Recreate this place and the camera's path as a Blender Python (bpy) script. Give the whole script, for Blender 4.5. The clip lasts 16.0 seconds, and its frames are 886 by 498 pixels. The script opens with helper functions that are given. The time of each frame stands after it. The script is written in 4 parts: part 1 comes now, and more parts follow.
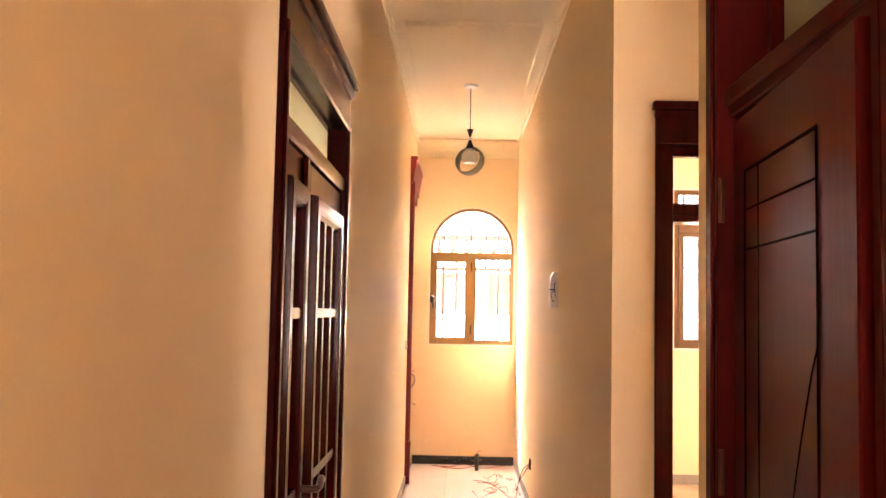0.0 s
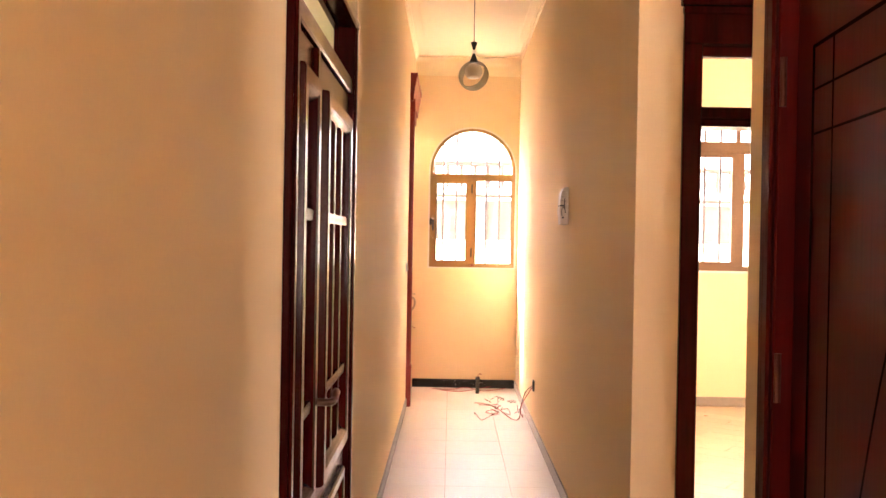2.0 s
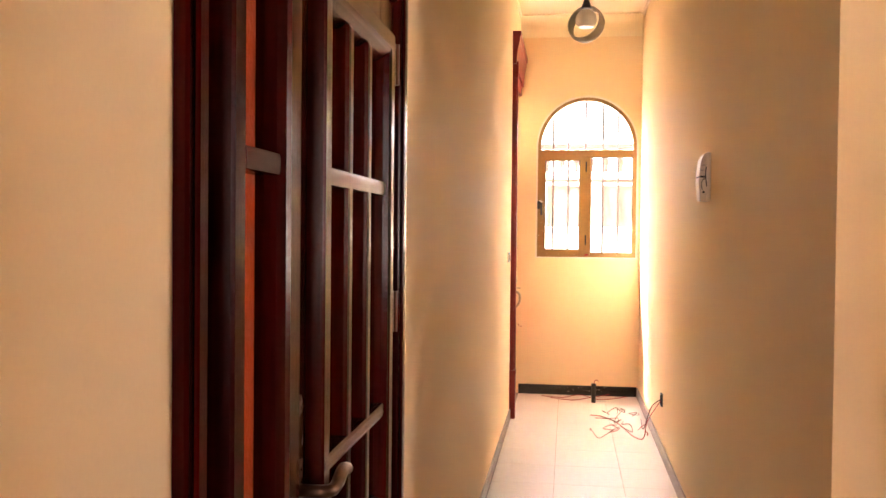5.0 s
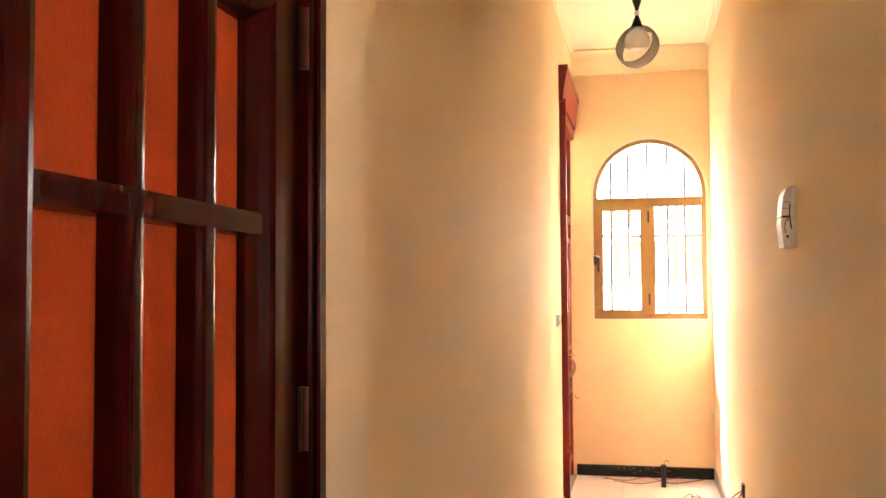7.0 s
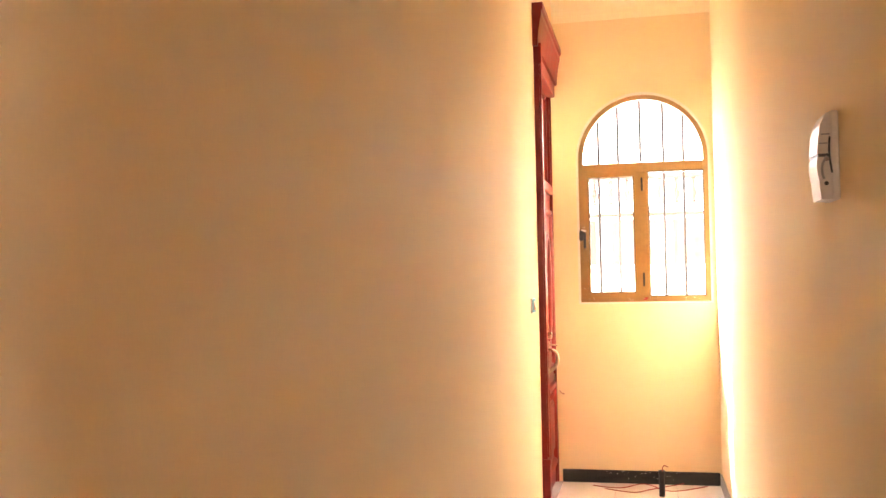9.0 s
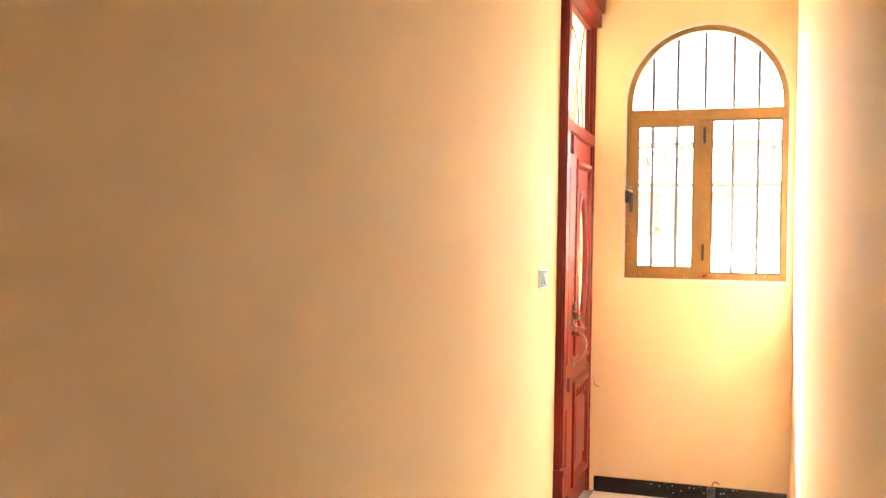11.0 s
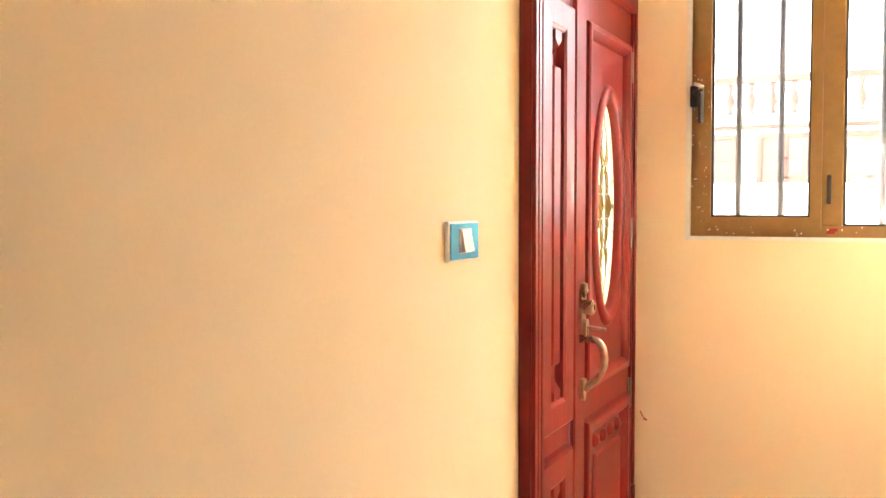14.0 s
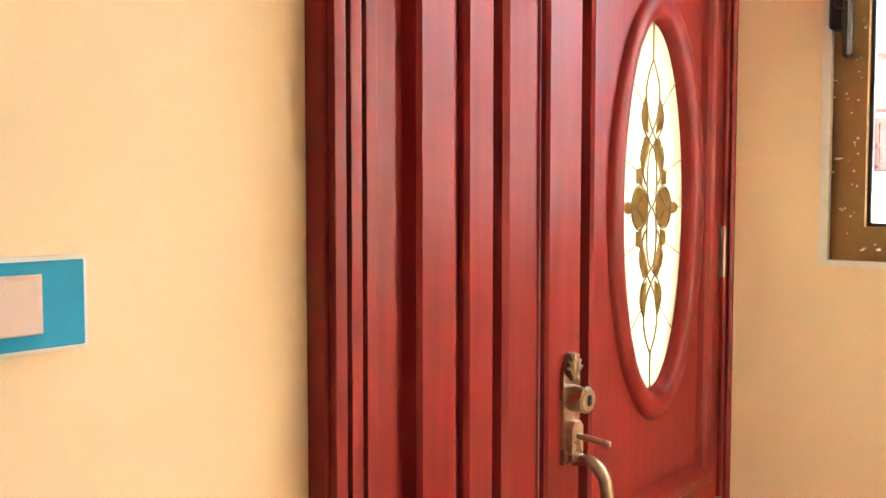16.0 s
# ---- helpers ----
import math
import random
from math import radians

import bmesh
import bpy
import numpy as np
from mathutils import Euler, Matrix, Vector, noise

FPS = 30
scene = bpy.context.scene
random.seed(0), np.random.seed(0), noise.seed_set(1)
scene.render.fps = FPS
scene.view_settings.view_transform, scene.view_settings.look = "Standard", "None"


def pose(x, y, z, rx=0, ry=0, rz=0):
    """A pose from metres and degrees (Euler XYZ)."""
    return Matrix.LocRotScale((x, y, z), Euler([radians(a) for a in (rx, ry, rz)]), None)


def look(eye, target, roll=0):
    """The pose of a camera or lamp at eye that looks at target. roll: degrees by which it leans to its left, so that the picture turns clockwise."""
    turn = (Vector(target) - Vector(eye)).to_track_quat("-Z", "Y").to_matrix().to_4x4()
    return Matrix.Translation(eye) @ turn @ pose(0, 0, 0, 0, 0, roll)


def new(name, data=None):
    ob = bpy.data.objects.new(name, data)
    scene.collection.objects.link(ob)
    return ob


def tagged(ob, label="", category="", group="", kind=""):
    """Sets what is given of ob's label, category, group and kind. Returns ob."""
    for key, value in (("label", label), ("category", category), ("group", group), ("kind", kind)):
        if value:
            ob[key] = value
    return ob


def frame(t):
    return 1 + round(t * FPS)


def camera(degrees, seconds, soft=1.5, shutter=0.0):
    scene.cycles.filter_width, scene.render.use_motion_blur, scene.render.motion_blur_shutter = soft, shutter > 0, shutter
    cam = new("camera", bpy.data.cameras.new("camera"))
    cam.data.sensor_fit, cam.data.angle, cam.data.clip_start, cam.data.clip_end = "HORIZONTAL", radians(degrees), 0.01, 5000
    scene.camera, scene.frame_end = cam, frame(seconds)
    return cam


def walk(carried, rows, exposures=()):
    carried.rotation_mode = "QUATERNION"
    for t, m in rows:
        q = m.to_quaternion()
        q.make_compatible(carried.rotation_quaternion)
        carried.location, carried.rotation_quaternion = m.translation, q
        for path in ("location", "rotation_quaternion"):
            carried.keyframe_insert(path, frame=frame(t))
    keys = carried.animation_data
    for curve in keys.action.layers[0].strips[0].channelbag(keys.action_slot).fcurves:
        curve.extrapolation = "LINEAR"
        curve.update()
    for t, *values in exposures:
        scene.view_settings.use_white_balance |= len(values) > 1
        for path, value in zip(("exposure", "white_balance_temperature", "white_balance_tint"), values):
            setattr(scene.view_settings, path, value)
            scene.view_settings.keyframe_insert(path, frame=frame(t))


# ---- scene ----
cam = camera(51.5, 16.0)
PATH = [
    (0, (0.465, -9.422, 1.54), (0.427, -7.426, 1.676), 1.1),
    (0.5, (0.458, -9.392, 1.52), (0.411, -7.394, 1.598), 1.5),
    (1, (0.438, -9.336, 1.489), (0.391, -7.336, 1.5), 0.9),
    (1.5, (0.408, -9.3, 1.473), (0.362, -7.301, 1.458), 0.9),
    (2, (0.379, -9.237, 1.465), (0.362, -7.237, 1.449), 1.0),
    (2.5, (0.38, -9.159, 1.454), (0.351, -7.159, 1.432), 1.6),
    (3, (0.41, -8.978, 1.451), (0.292, -6.981, 1.419), 1.4),
    (3.5, (0.433, -8.813, 1.454), (0.282, -6.819, 1.424), 1.6),
    (4, (0.411, -8.595, 1.436), (0.224, -6.604, 1.396), 1.5),
    (4.2, (0.396, -8.489, 1.442), (0.212, -6.498, 1.393), 0.9),
    (6.3, (0.499, -7.6, 1.425), (0.096, -5.641, 1.461), 1.3),
    (6.5, (0.496, -7.505, 1.435), (0.102, -5.545, 1.496), 1.1),
    (7, (0.532, -7.279, 1.435), (0.108, -5.326, 1.526), -0.3),
    (7.5, (0.586, -7.064, 1.442), (0.13, -5.119, 1.53), 0.5),
    (8, (0.603, -6.837, 1.427), (0.163, -4.887, 1.496), 0.3),
    (8.5, (0.572, -6.611, 1.428), (0.174, -4.653, 1.5), 0.1),
    (9, (0.588, -6.306, 1.411), (0.16, -4.353, 1.469), -1.1),
    (9.2, (0.596, -6.187, 1.415), (0.144, -4.239, 1.467), -0.6),
    (11.3, (0.823, -5.033, 1.357), (0.183, -3.139, 1.33), 0.6),
    (11.5, (0.816, -4.901, 1.338), (0.175, -3.007, 1.299), 0.2),
    (12, (0.786, -4.547, 1.347), (0.123, -2.66, 1.3), -0.2),
    (12.5, (0.809, -4.195, 1.333), (0.072, -2.338, 1.258), 0.0),
    (13, (0.826, -3.814, 1.336), (0.007, -1.992, 1.23), 1.1),
    (13.5, (0.768, -3.435, 1.323), (-0.054, -1.616, 1.196), 0.3),
    (14, (0.766, -3.07, 1.313), (-0.116, -1.278, 1.218), -0.1),
    (14.5, (0.805, -2.762, 1.328), (-0.195, -1.033, 1.24), -0.0),
    (15, (0.778, -2.393, 1.318), (-0.285, -0.702, 1.229), -0.8),
    (15.5, (0.731, -2.079, 1.318), (-0.414, -0.441, 1.238), -1.5),
    (16, (0.727, -1.754, 1.33), (-0.573, -0.239, 1.214), 0.0),
]
walk(cam, [(t, look(eye, target, roll)) for t, eye, target, roll in PATH],
     exposures=[(0, 5.3, 7300, 29), (4.0, 5.17, 7300, 29), (7.0, 5.43, 7100, 19), (9.0, 5.5, 7100, 21), (11.5, 5.38, 6900, 16), (14.0, 4.95, 6150, 9), (16.0, 4.6, 5750, 7)])

# ---- light ----
TO_SUN = Vector((-0.685, 0.80, 1.21)).normalized()
world = bpy.data.worlds.new("world")
scene.world = world
world.use_nodes = True
wn = world.node_tree.nodes
sky = wn.new("ShaderNodeTexSky")
sky.sky_type = 'NISHITA'
sky.sun_disc = False
sky.sun_elevation = math.asin(TO_SUN.z)
sky.sun_rotation = math.atan2(TO_SUN.x, TO_SUN.y)
sky.dust_density = 6.0
sky.air_density = 1.0
wn["Background"].inputs["Strength"].default_value = 0.15
haze = wn.new("ShaderNodeHueSaturation")
haze.inputs["Saturation"].default_value = 0.02
world.node_tree.links.new(sky.outputs["Color"], haze.inputs["Color"])
world.node_tree.links.new(haze.outputs["Color"], wn["Background"].inputs["Color"])
sun_data = bpy.data.lights.new("sun", 'SUN')
sun_data.energy = 0.8
sun_data.angle = radians(0.5)
sun_data.color = (1.0, 0.97, 0.92)
sun = new("sun", sun_data)
sun.matrix_world = look(TO_SUN * 30, (0, 0, 0))


def window_fill(name, eye, target, width, height, power, color=(1.0, 0.78, 0.54)):
    data = bpy.data.lights.new(name, 'AREA')
    data.shape = 'RECTANGLE'
    data.size, data.size_y, data.energy, data.color = width, height, power, color
    ob = new(name, data)
    ob.matrix_world = look(eye, target)
    return ob


# fill lamps at unseen openings, added to brighten lobby, side room and bedroom
window_fill("lobby_window_fill", (0.5, -12.1, 1.7), (0.5, -9, 1.5), 0.7, 1.0, 0.28)
window_fill("side_room_window_fill", (-3.4, -6.4, 1.6), (0, -6.4, 1.4), 1.4, 1.4, 2.1)
window_fill("bedroom_window_fill", (4.68, -3.4, 1.7), (1, -3.4, 1.2), 1.6, 1.3, 1.3)


# ---- materials ----
def node_mat(name):
    m = bpy.data.materials.new(name)
    m.use_nodes = True
    return m, m.node_tree.nodes, m.node_tree.links, m.node_tree.nodes["Principled BSDF"]


def surface(name, color, rough=0.5, metal=0.0, grain=60.0, vary=0.1, stain=1.5, bump=0.1, stretch=(1, 1, 1),
            coat=0.0, dark=None, piece=0.0, spec=0.5, bump_dist=0.002):
    """Grain and blotches in the colour, a fine relief and uneven gloss."""
    m, n, l, b = node_mat(name)
    co = n.new("ShaderNodeTexCoord")
    mp = n.new("ShaderNodeMapping")
    mp.inputs["Scale"].default_value = stretch
    l.new(co.outputs["Object"], mp.inputs["Vector"])
    fine = n.new("ShaderNodeTexNoise")
    fine.inputs["Scale"].default_value = grain
    fine.inputs["Detail"].default_value = 6
    big = n.new("ShaderNodeTexNoise")
    big.inputs["Scale"].default_value = stain
    big.inputs["Detail"].default_value = 4
    l.new(mp.outputs["Vector"], fine.inputs["Vector"])
    l.new(mp.outputs["Vector"], big.inputs["Vector"])
    add = n.new("ShaderNodeMath")
    add.operation = 'ADD'
    l.new(fine.outputs["Fac"], add.inputs[0])
    l.new(big.outputs["Fac"], add.inputs[1])
    ramp = n.new("ShaderNodeMapRange")
    ramp.inputs["From Min"].default_value, ramp.inputs["From Max"].default_value = 0.7, 1.3
    l.new(add.outputs[0], ramp.inputs["Value"])
    mix = n.new("ShaderNodeMix")
    mix.data_type = 'RGBA'
    low = dark or tuple(c * (1 - vary) for c in color)
    high = tuple(min(1, c * (1 + vary * 0.6)) for c in color)
    mix.inputs["A"].default_value = (*low, 1)
    mix.inputs["B"].default_value = (*high, 1)
    l.new(ramp.outputs["Result"], mix.inputs["Factor"])
    out = mix.outputs["Result"]
    if piece:
        info = n.new("ShaderNodeObjectInfo")
        hsv = n.new("ShaderNodeHueSaturation")
        rng = n.new("ShaderNodeMapRange")
        rng.inputs["To Min"].default_value, rng.inputs["To Max"].default_value = 1 - piece, 1 + piece
        l.new(info.outputs["Random"], rng.inputs["Value"])
        l.new(rng.outputs["Result"], hsv.inputs["Value"])
        l.new(out, hsv.inputs["Color"])
        out = hsv.outputs["Color"]
    l.new(out, b.inputs["Base Color"])
    rr = n.new("ShaderNodeMapRange")
    rr.inputs["To Min"].default_value, rr.inputs["To Max"].default_value = max(0.02, rough - 0.07), min(1, rough + 0.07)
    l.new(big.outputs["Fac"], rr.inputs["Value"])
    l.new(rr.outputs["Result"], b.inputs["Roughness"])
    b.inputs["Metallic"].default_value = metal
    b.inputs["Specular IOR Level"].default_value = spec
    b.inputs["Coat Weight"].default_value = coat
    b.inputs["Coat Roughness"].default_value = 0.12
    if bump:
        bp = n.new("ShaderNodeBump")
        bp.inputs["Strength"].default_value = bump
        bp.inputs["Distance"].default_value = bump_dist
        l.new(fine.outputs["Fac"], bp.inputs["Height"])
        l.new(bp.outputs["Normal"], b.inputs["Normal"])
    return m


def glass(name, color=(1, 1, 1), rough=0.0, ior=1.45):
    m, n, l, b = node_mat(name)
    b.inputs["Base Color"].default_value = (*color, 1)
    b.inputs["Roughness"].default_value = rough
    b.inputs["IOR"].default_value = ior
    b.inputs["Transmission Weight"].default_value = 1.0
    return m


def frosted(name, color, scale=90.0, rough=0.35, through_light=0.75, bump=0.4):
    """Patterned glass that lets light through and blurs it."""
    m, n, l, b = node_mat(name)
    b.inputs["Base Color"].default_value = (*color, 1)
    b.inputs["Roughness"].default_value = rough
    co = n.new("ShaderNodeTexCoord")
    tex = n.new("ShaderNodeTexNoise")
    tex.inputs["Scale"].default_value = scale
    tex.inputs["Detail"].default_value = 3
    l.new(co.outputs["Object"], tex.inputs["Vector"])
    bp = n.new("ShaderNodeBump")
    bp.inputs["Strength"].default_value = bump
    bp.inputs["Distance"].default_value = 0.004
    l.new(tex.outputs["Fac"], bp.inputs["Height"])
    l.new(bp.outputs["Normal"], b.inputs["Normal"])
    tr = n.new("ShaderNodeBsdfTranslucent")
    hsv = n.new("ShaderNodeMix")
    hsv.data_type = 'RGBA'
    hsv.inputs["A"].default_value = (*[c * 0.75 for c in color], 1)
    hsv.inputs["B"].default_value = (*color, 1)
    l.new(tex.outputs["Fac"], hsv.inputs["Factor"])
    l.new(hsv.outputs["Result"], tr.inputs["Color"])
    l.new(bp.outputs["Normal"], tr.inputs["Normal"])
    mx = n.new("ShaderNodeMixShader")
    mx.inputs["Fac"].default_value = through_light
    l.new(b.outputs["BSDF"], mx.inputs[1])
    l.new(tr.outputs["BSDF"], mx.inputs[2])
    l.new(mx.outputs["Shader"], n["Material Output"].inputs["Surface"])
    return m


PAINT = surface("cream_wall_paint", (0.90, 0.702, 0.448), 0.75, grain=140, vary=0.02, stain=0.8, bump=0.05, spec=0.05)
CEIL = surface("ceiling_paint", (0.93, 0.80, 0.57), 0.8, grain=120, vary=0.04, stain=1.0, bump=0.05)
WOOD = surface("red_lacquered_wood", (0.235, 0.018, 0.015), 0.34, grain=9, vary=0.2, stain=1.2, bump=0.12,
               stretch=(7, 7, 0.5), coat=0.04, spec=0.24, dark=(0.175, 0.014, 0.012))
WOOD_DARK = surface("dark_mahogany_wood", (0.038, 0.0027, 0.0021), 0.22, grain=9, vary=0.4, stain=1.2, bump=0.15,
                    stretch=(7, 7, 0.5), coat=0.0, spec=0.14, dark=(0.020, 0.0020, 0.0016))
WOOD_FLAT = surface("red_brown_flat_veneer", (0.072, 0.0062, 0.0046), 0.36, grain=9, vary=0.3, stain=1.2, bump=0.12,
                    stretch=(7, 7, 0.5), spec=0.06, dark=(0.055, 0.005, 0.004))
HINGE = surface("lacquer_stained_hinge", (0.10, 0.035, 0.022), 0.35, metal=0.5, grain=60, vary=0.3, bump=0.05)
LINE = surface("painted_groove_shade", (0.008, 0.0015, 0.001), 0.7, bump=0, spec=0.02)
BRONZE = surface("bronze_anodised_aluminium", (0.34, 0.20, 0.075), 0.42, metal=0.5, grain=40, vary=0.12, stain=3, bump=0.05)
# same aluminium as BRONZE; window_2's backlit shade is put into this colour
BRONZE_BACKLIT = surface("backlit_bronze_aluminium", (0.15, 0.085, 0.042), 0.42, metal=0.5, grain=40, vary=0.12, stain=3, bump=0.05)
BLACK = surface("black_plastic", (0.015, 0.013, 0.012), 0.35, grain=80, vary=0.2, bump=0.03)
IRON = surface("dark_painted_iron", (0.03, 0.028, 0.028), 0.5, grain=60, vary=0.3, bump=0.1)
BRASS = surface("aged_brass", (0.50, 0.39, 0.28), 0.28, metal=0.9, grain=70, vary=0.35, stain=12, bump=0.2)
OLD_BRASS = surface("darkened_brass", (0.13, 0.075, 0.05), 0.28, metal=0.85, grain=70, vary=0.35, stain=12, bump=0.15)
STEEL = surface("steel", (0.30, 0.23, 0.19), 0.3, metal=0.9, grain=60, vary=0.2, bump=0.05)
TILE = surface("pale_grey_floor_tile", (0.72, 0.68, 0.64), 0.42, grain=30, vary=0.06, stain=2, bump=0.03, piece=0.03)
GROUT = surface("grey_grout", (0.30, 0.26, 0.22), 0.9, grain=90, vary=0.15, bump=0.2)
SKIRT = surface("grey_skirting_tile", (0.30, 0.27, 0.24), 0.35, grain=30, vary=0.12, bump=0.04)
SKIRT_BLACK = surface("black_skirting_tile", (0.012, 0.011, 0.010), 0.2, grain=50, vary=0.4, bump=0.04)
PLASTER = surface("bare_white_plaster", (0.78, 0.74, 0.66), 0.9, grain=60, vary=0.1, bump=0.3)
PLANK = surface("beige_wood_look_tile", (0.56, 0.44, 0.31), 0.3, grain=12, vary=0.18, stain=2, bump=0.04,
                stretch=(2, 2, 2), piece=0.10)
WHITE = surface("white_plastic", (0.80, 0.77, 0.70), 0.3, grain=50, vary=0.04, bump=0.02)
IVORY = surface("ivory_plastic", (0.70, 0.62, 0.54), 0.4, grain=50, vary=0.08, stain=14, bump=0.03)
TEAL = surface("teal_plastic_film", (0.018, 0.34, 0.56), 0.55, grain=40, vary=0.06, bump=0.03)
ROCKER = surface("pale_pink_rocker_plastic", (0.72, 0.55, 0.45), 0.3, grain=40, vary=0.04, bump=0.02)
SMOKE = surface("smoky_grey_acrylic", (0.42, 0.37, 0.28), 0.25, grain=30, vary=0.1, bump=0.0)
OPAL = frosted("opal_glass_globe", (0.85, 0.80, 0.70), 10, 0.2, 0.5, 0.0)
CLEAR = glass("clear_window_glass")
ORANGE = frosted("orange_textured_glass", (0.33, 0.115, 0.055), 110, 0.3, 0.8, 0.9)
PALE = frosted("pale_green_frosted_glass", (0.62, 0.64, 0.50), 60, 0.4, 0.5, 0.2)
CATHEDRAL = frosted("pale_yellow_hammered_glass", (0.50, 0.49, 0.37), 70, 0.3, 0.6, 0.5)
AMBER = frosted("amber_glass", (0.42, 0.26, 0.08), 50, 0.2, 0.6, 0.3)
LEAD = surface("brass_came", (0.24, 0.16, 0.07), 0.35, metal=0.7, grain=50, vary=0.2, bump=0.05)
WIRE_RED = surface("red_cable", (0.36, 0.03, 0.025), 0.7, bump=0)
WIRE_BLACK = surface("brown_black_cable", (0.07, 0.018, 0.014), 0.7, bump=0)
OUT_WALL = surface("outdoor_pale_render", (0.82, 0.78, 0.72), 0.9, grain=20, vary=0.1, bump=0.2)
OUT_PINK = surface("outdoor_terracotta_render", (0.090, 0.040, 0.028), 0.9, grain=20, vary=0.15, bump=0.2)
OUT_WIN = surface("outdoor_dark_window", (0.07, 0.05, 0.04), 0.2, bump=0)
GROUND = surface("outdoor_concrete", (0.78, 0.75, 0.69), 0.9, grain=8, vary=0.15, stain=0.4, bump=0.2)


# ---- mesh helpers ----
def box(x0, x1, y0, y1, z0, z1, bev=0.0, seg=1):
    bm = bmesh.new()
    bmesh.ops.create_cube(bm, size=1)
    for v in bm.verts:
        v.co = Vector((x0 + (v.co.x + 0.5) * (x1 - x0), y0 + (v.co.y + 0.5) * (y1 - y0), z0 + (v.co.z + 0.5) * (z1 - z0)))
    if bev:
        bmesh.ops.bevel(bm, geom=bm.edges[:], offset=bev, segments=seg, affect='EDGES', profile=0.7)
    return bm


def join(*bms):
    out = bmesh.new()
    for b in bms:
        me = bpy.data.meshes.new("tmp")
        b.to_mesh(me)
        out.from_mesh(me)
        bpy.data.meshes.remove(me)
        b.free()
    return out


def loops(rings, closed=True, cap=True):
    """Skin a row of equal loops of points."""
    bm = bmesh.new()
    rows = [[bm.verts.new(p) for p in r] for r in rings]
    n = len(rows[0])
    for a, b in zip(rows, rows[1:]):
        for i in range(n if closed else n - 1):
            j = (i + 1) % n
            bm.faces.new((a[i], a[j], b[j], b[i]))
    if cap and closed:
        bm.faces.new(rows[0][::-1])
        bm.faces.new(rows[-1])
    bmesh.ops.recalc_face_normals(bm, faces=bm.faces[:])
    return bm


def frame_ring(path_outer, path_inner, place, d0, d1):
    """A flat band between two equal closed outlines (u, v), from depth d0 to d1; place(u, v, d) gives the point."""
    bm = bmesh.new()
    q = [[bm.verts.new(place(u, v, d)) for u, v in path] for path, d in
         ((path_outer, d0), (path_outer, d1), (path_inner, d1), (path_inner, d0))]
    n = len(path_outer)
    for k in range(4):
        a, b = q[k], q[(k + 1) % 4]
        for i in range(n):
            j = (i + 1) % n
            bm.faces.new((a[i], a[j], b[j], b[i]))
    bmesh.ops.recalc_face_normals(bm, faces=bm.faces[:])
    return bm


def slab(path, place, d0, d1):
    """A plate with the outline path (u, v)."""
    return loops([[place(u, v, d0) for u, v in path], [place(u, v, d1) for u, v in path]])


def profile_ring(steps, place):
    """A moulding that follows an outline: steps of (outline, depth), skinned, closed round the outline."""
    return loops([[place(u, v, d) for u, v in path] for path, d in steps], cap=False)


def rect(u0, u1, v0, v1):
    return [(u0, v0), (u1, v0), (u1, v1), (u0, v1)]


def ellipse(cu, cv, a, b, n=48):
    return [(cu + a * math.cos(2 * math.pi * i / n), cv + b * math.sin(2 * math.pi * i / n)) for i in range(n)]


def tube(points, r, n=8, smooth_steps=0):
    """A round bar along points; smooth_steps rounds the corners."""
    pts = [Vector(p) for p in points]
    if smooth_steps:
        fine = []
        for i in range(len(pts) - 1):
            p0, p1, p2, p3 = pts[max(i - 1, 0)], pts[i], pts[i + 1], pts[min(i + 2, len(pts) - 1)]
            for s in range(smooth_steps):
                t = s / smooth_steps
                fine.append(0.5 * ((2 * p1) + (p2 - p0) * t + (2 * p0 - 5 * p1 + 4 * p2 - p3) * t * t + (3 * p1 - p0 - 3 * p2 + p3) * t ** 3))
        pts = fine + [pts[-1]]
    rings = []
    for i, p in enumerate(pts):
        way = (pts[min(i + 1, len(pts) - 1)] - pts[max(i - 1, 0)]).normalized()
        side = way.cross(Vector((0.31, 0.17, 0.93))).normalized()
        up = way.cross(side)
        rr = r[i] if isinstance(r, (list, tuple)) and len(r) == len(pts) else (r if not isinstance(r, (list, tuple)) else r[0])
        rings.append([p + rr * (side * math.cos(2 * math.pi * k / n) + up * math.sin(2 * math.pi * k / n)) for k in range(n)])
    return loops(rings)


def lathe(profile, center, axis='z', n=32, cap=False):
    """Turn (radius, height) round an axis through center."""
    rings = []
    for r, h in profile:
        ring = []
        for k in range(n):
            a = 2 * math.pi * k / n
            c, s = max(r, 1e-4) * math.cos(a), max(r, 1e-4) * math.sin(a)
            off = {'z': (c, s, h), 'x': (h, c, s), 'y': (c, h, s)}[axis]
            ring.append(Vector(center) + Vector(off))
        rings.append(ring)
    return loops(rings, cap=cap)


def finish(name, bm, material, smooth=False):
    me = bpy.data.meshes.new(name)
    bm.to_mesh(me)
    bm.free()
    me.materials.append(material)
    if smooth:
        for p in me.polygons:
            p.use_smooth = True
    return new(name, me)


def part(name, bm, material, parent, label="", smooth=False):
    ob = finish(name, bm, material, smooth)
    ob.parent = parent
    ob.matrix_parent_inverse = parent.matrix_world.inverted()
    if label:
        ob["label"] = label
    return ob


def thing(name, at, label, category, group="", kind=""):
    ob = new(name)
    ob.location = at
    bpy.context.view_layer.update()
    return tagged(ob, label, category, group, kind)


def structure(name, bm, material, label="", smooth=False):
    return tagged(finish(name, bm, material, smooth), label, "", "", "structure")


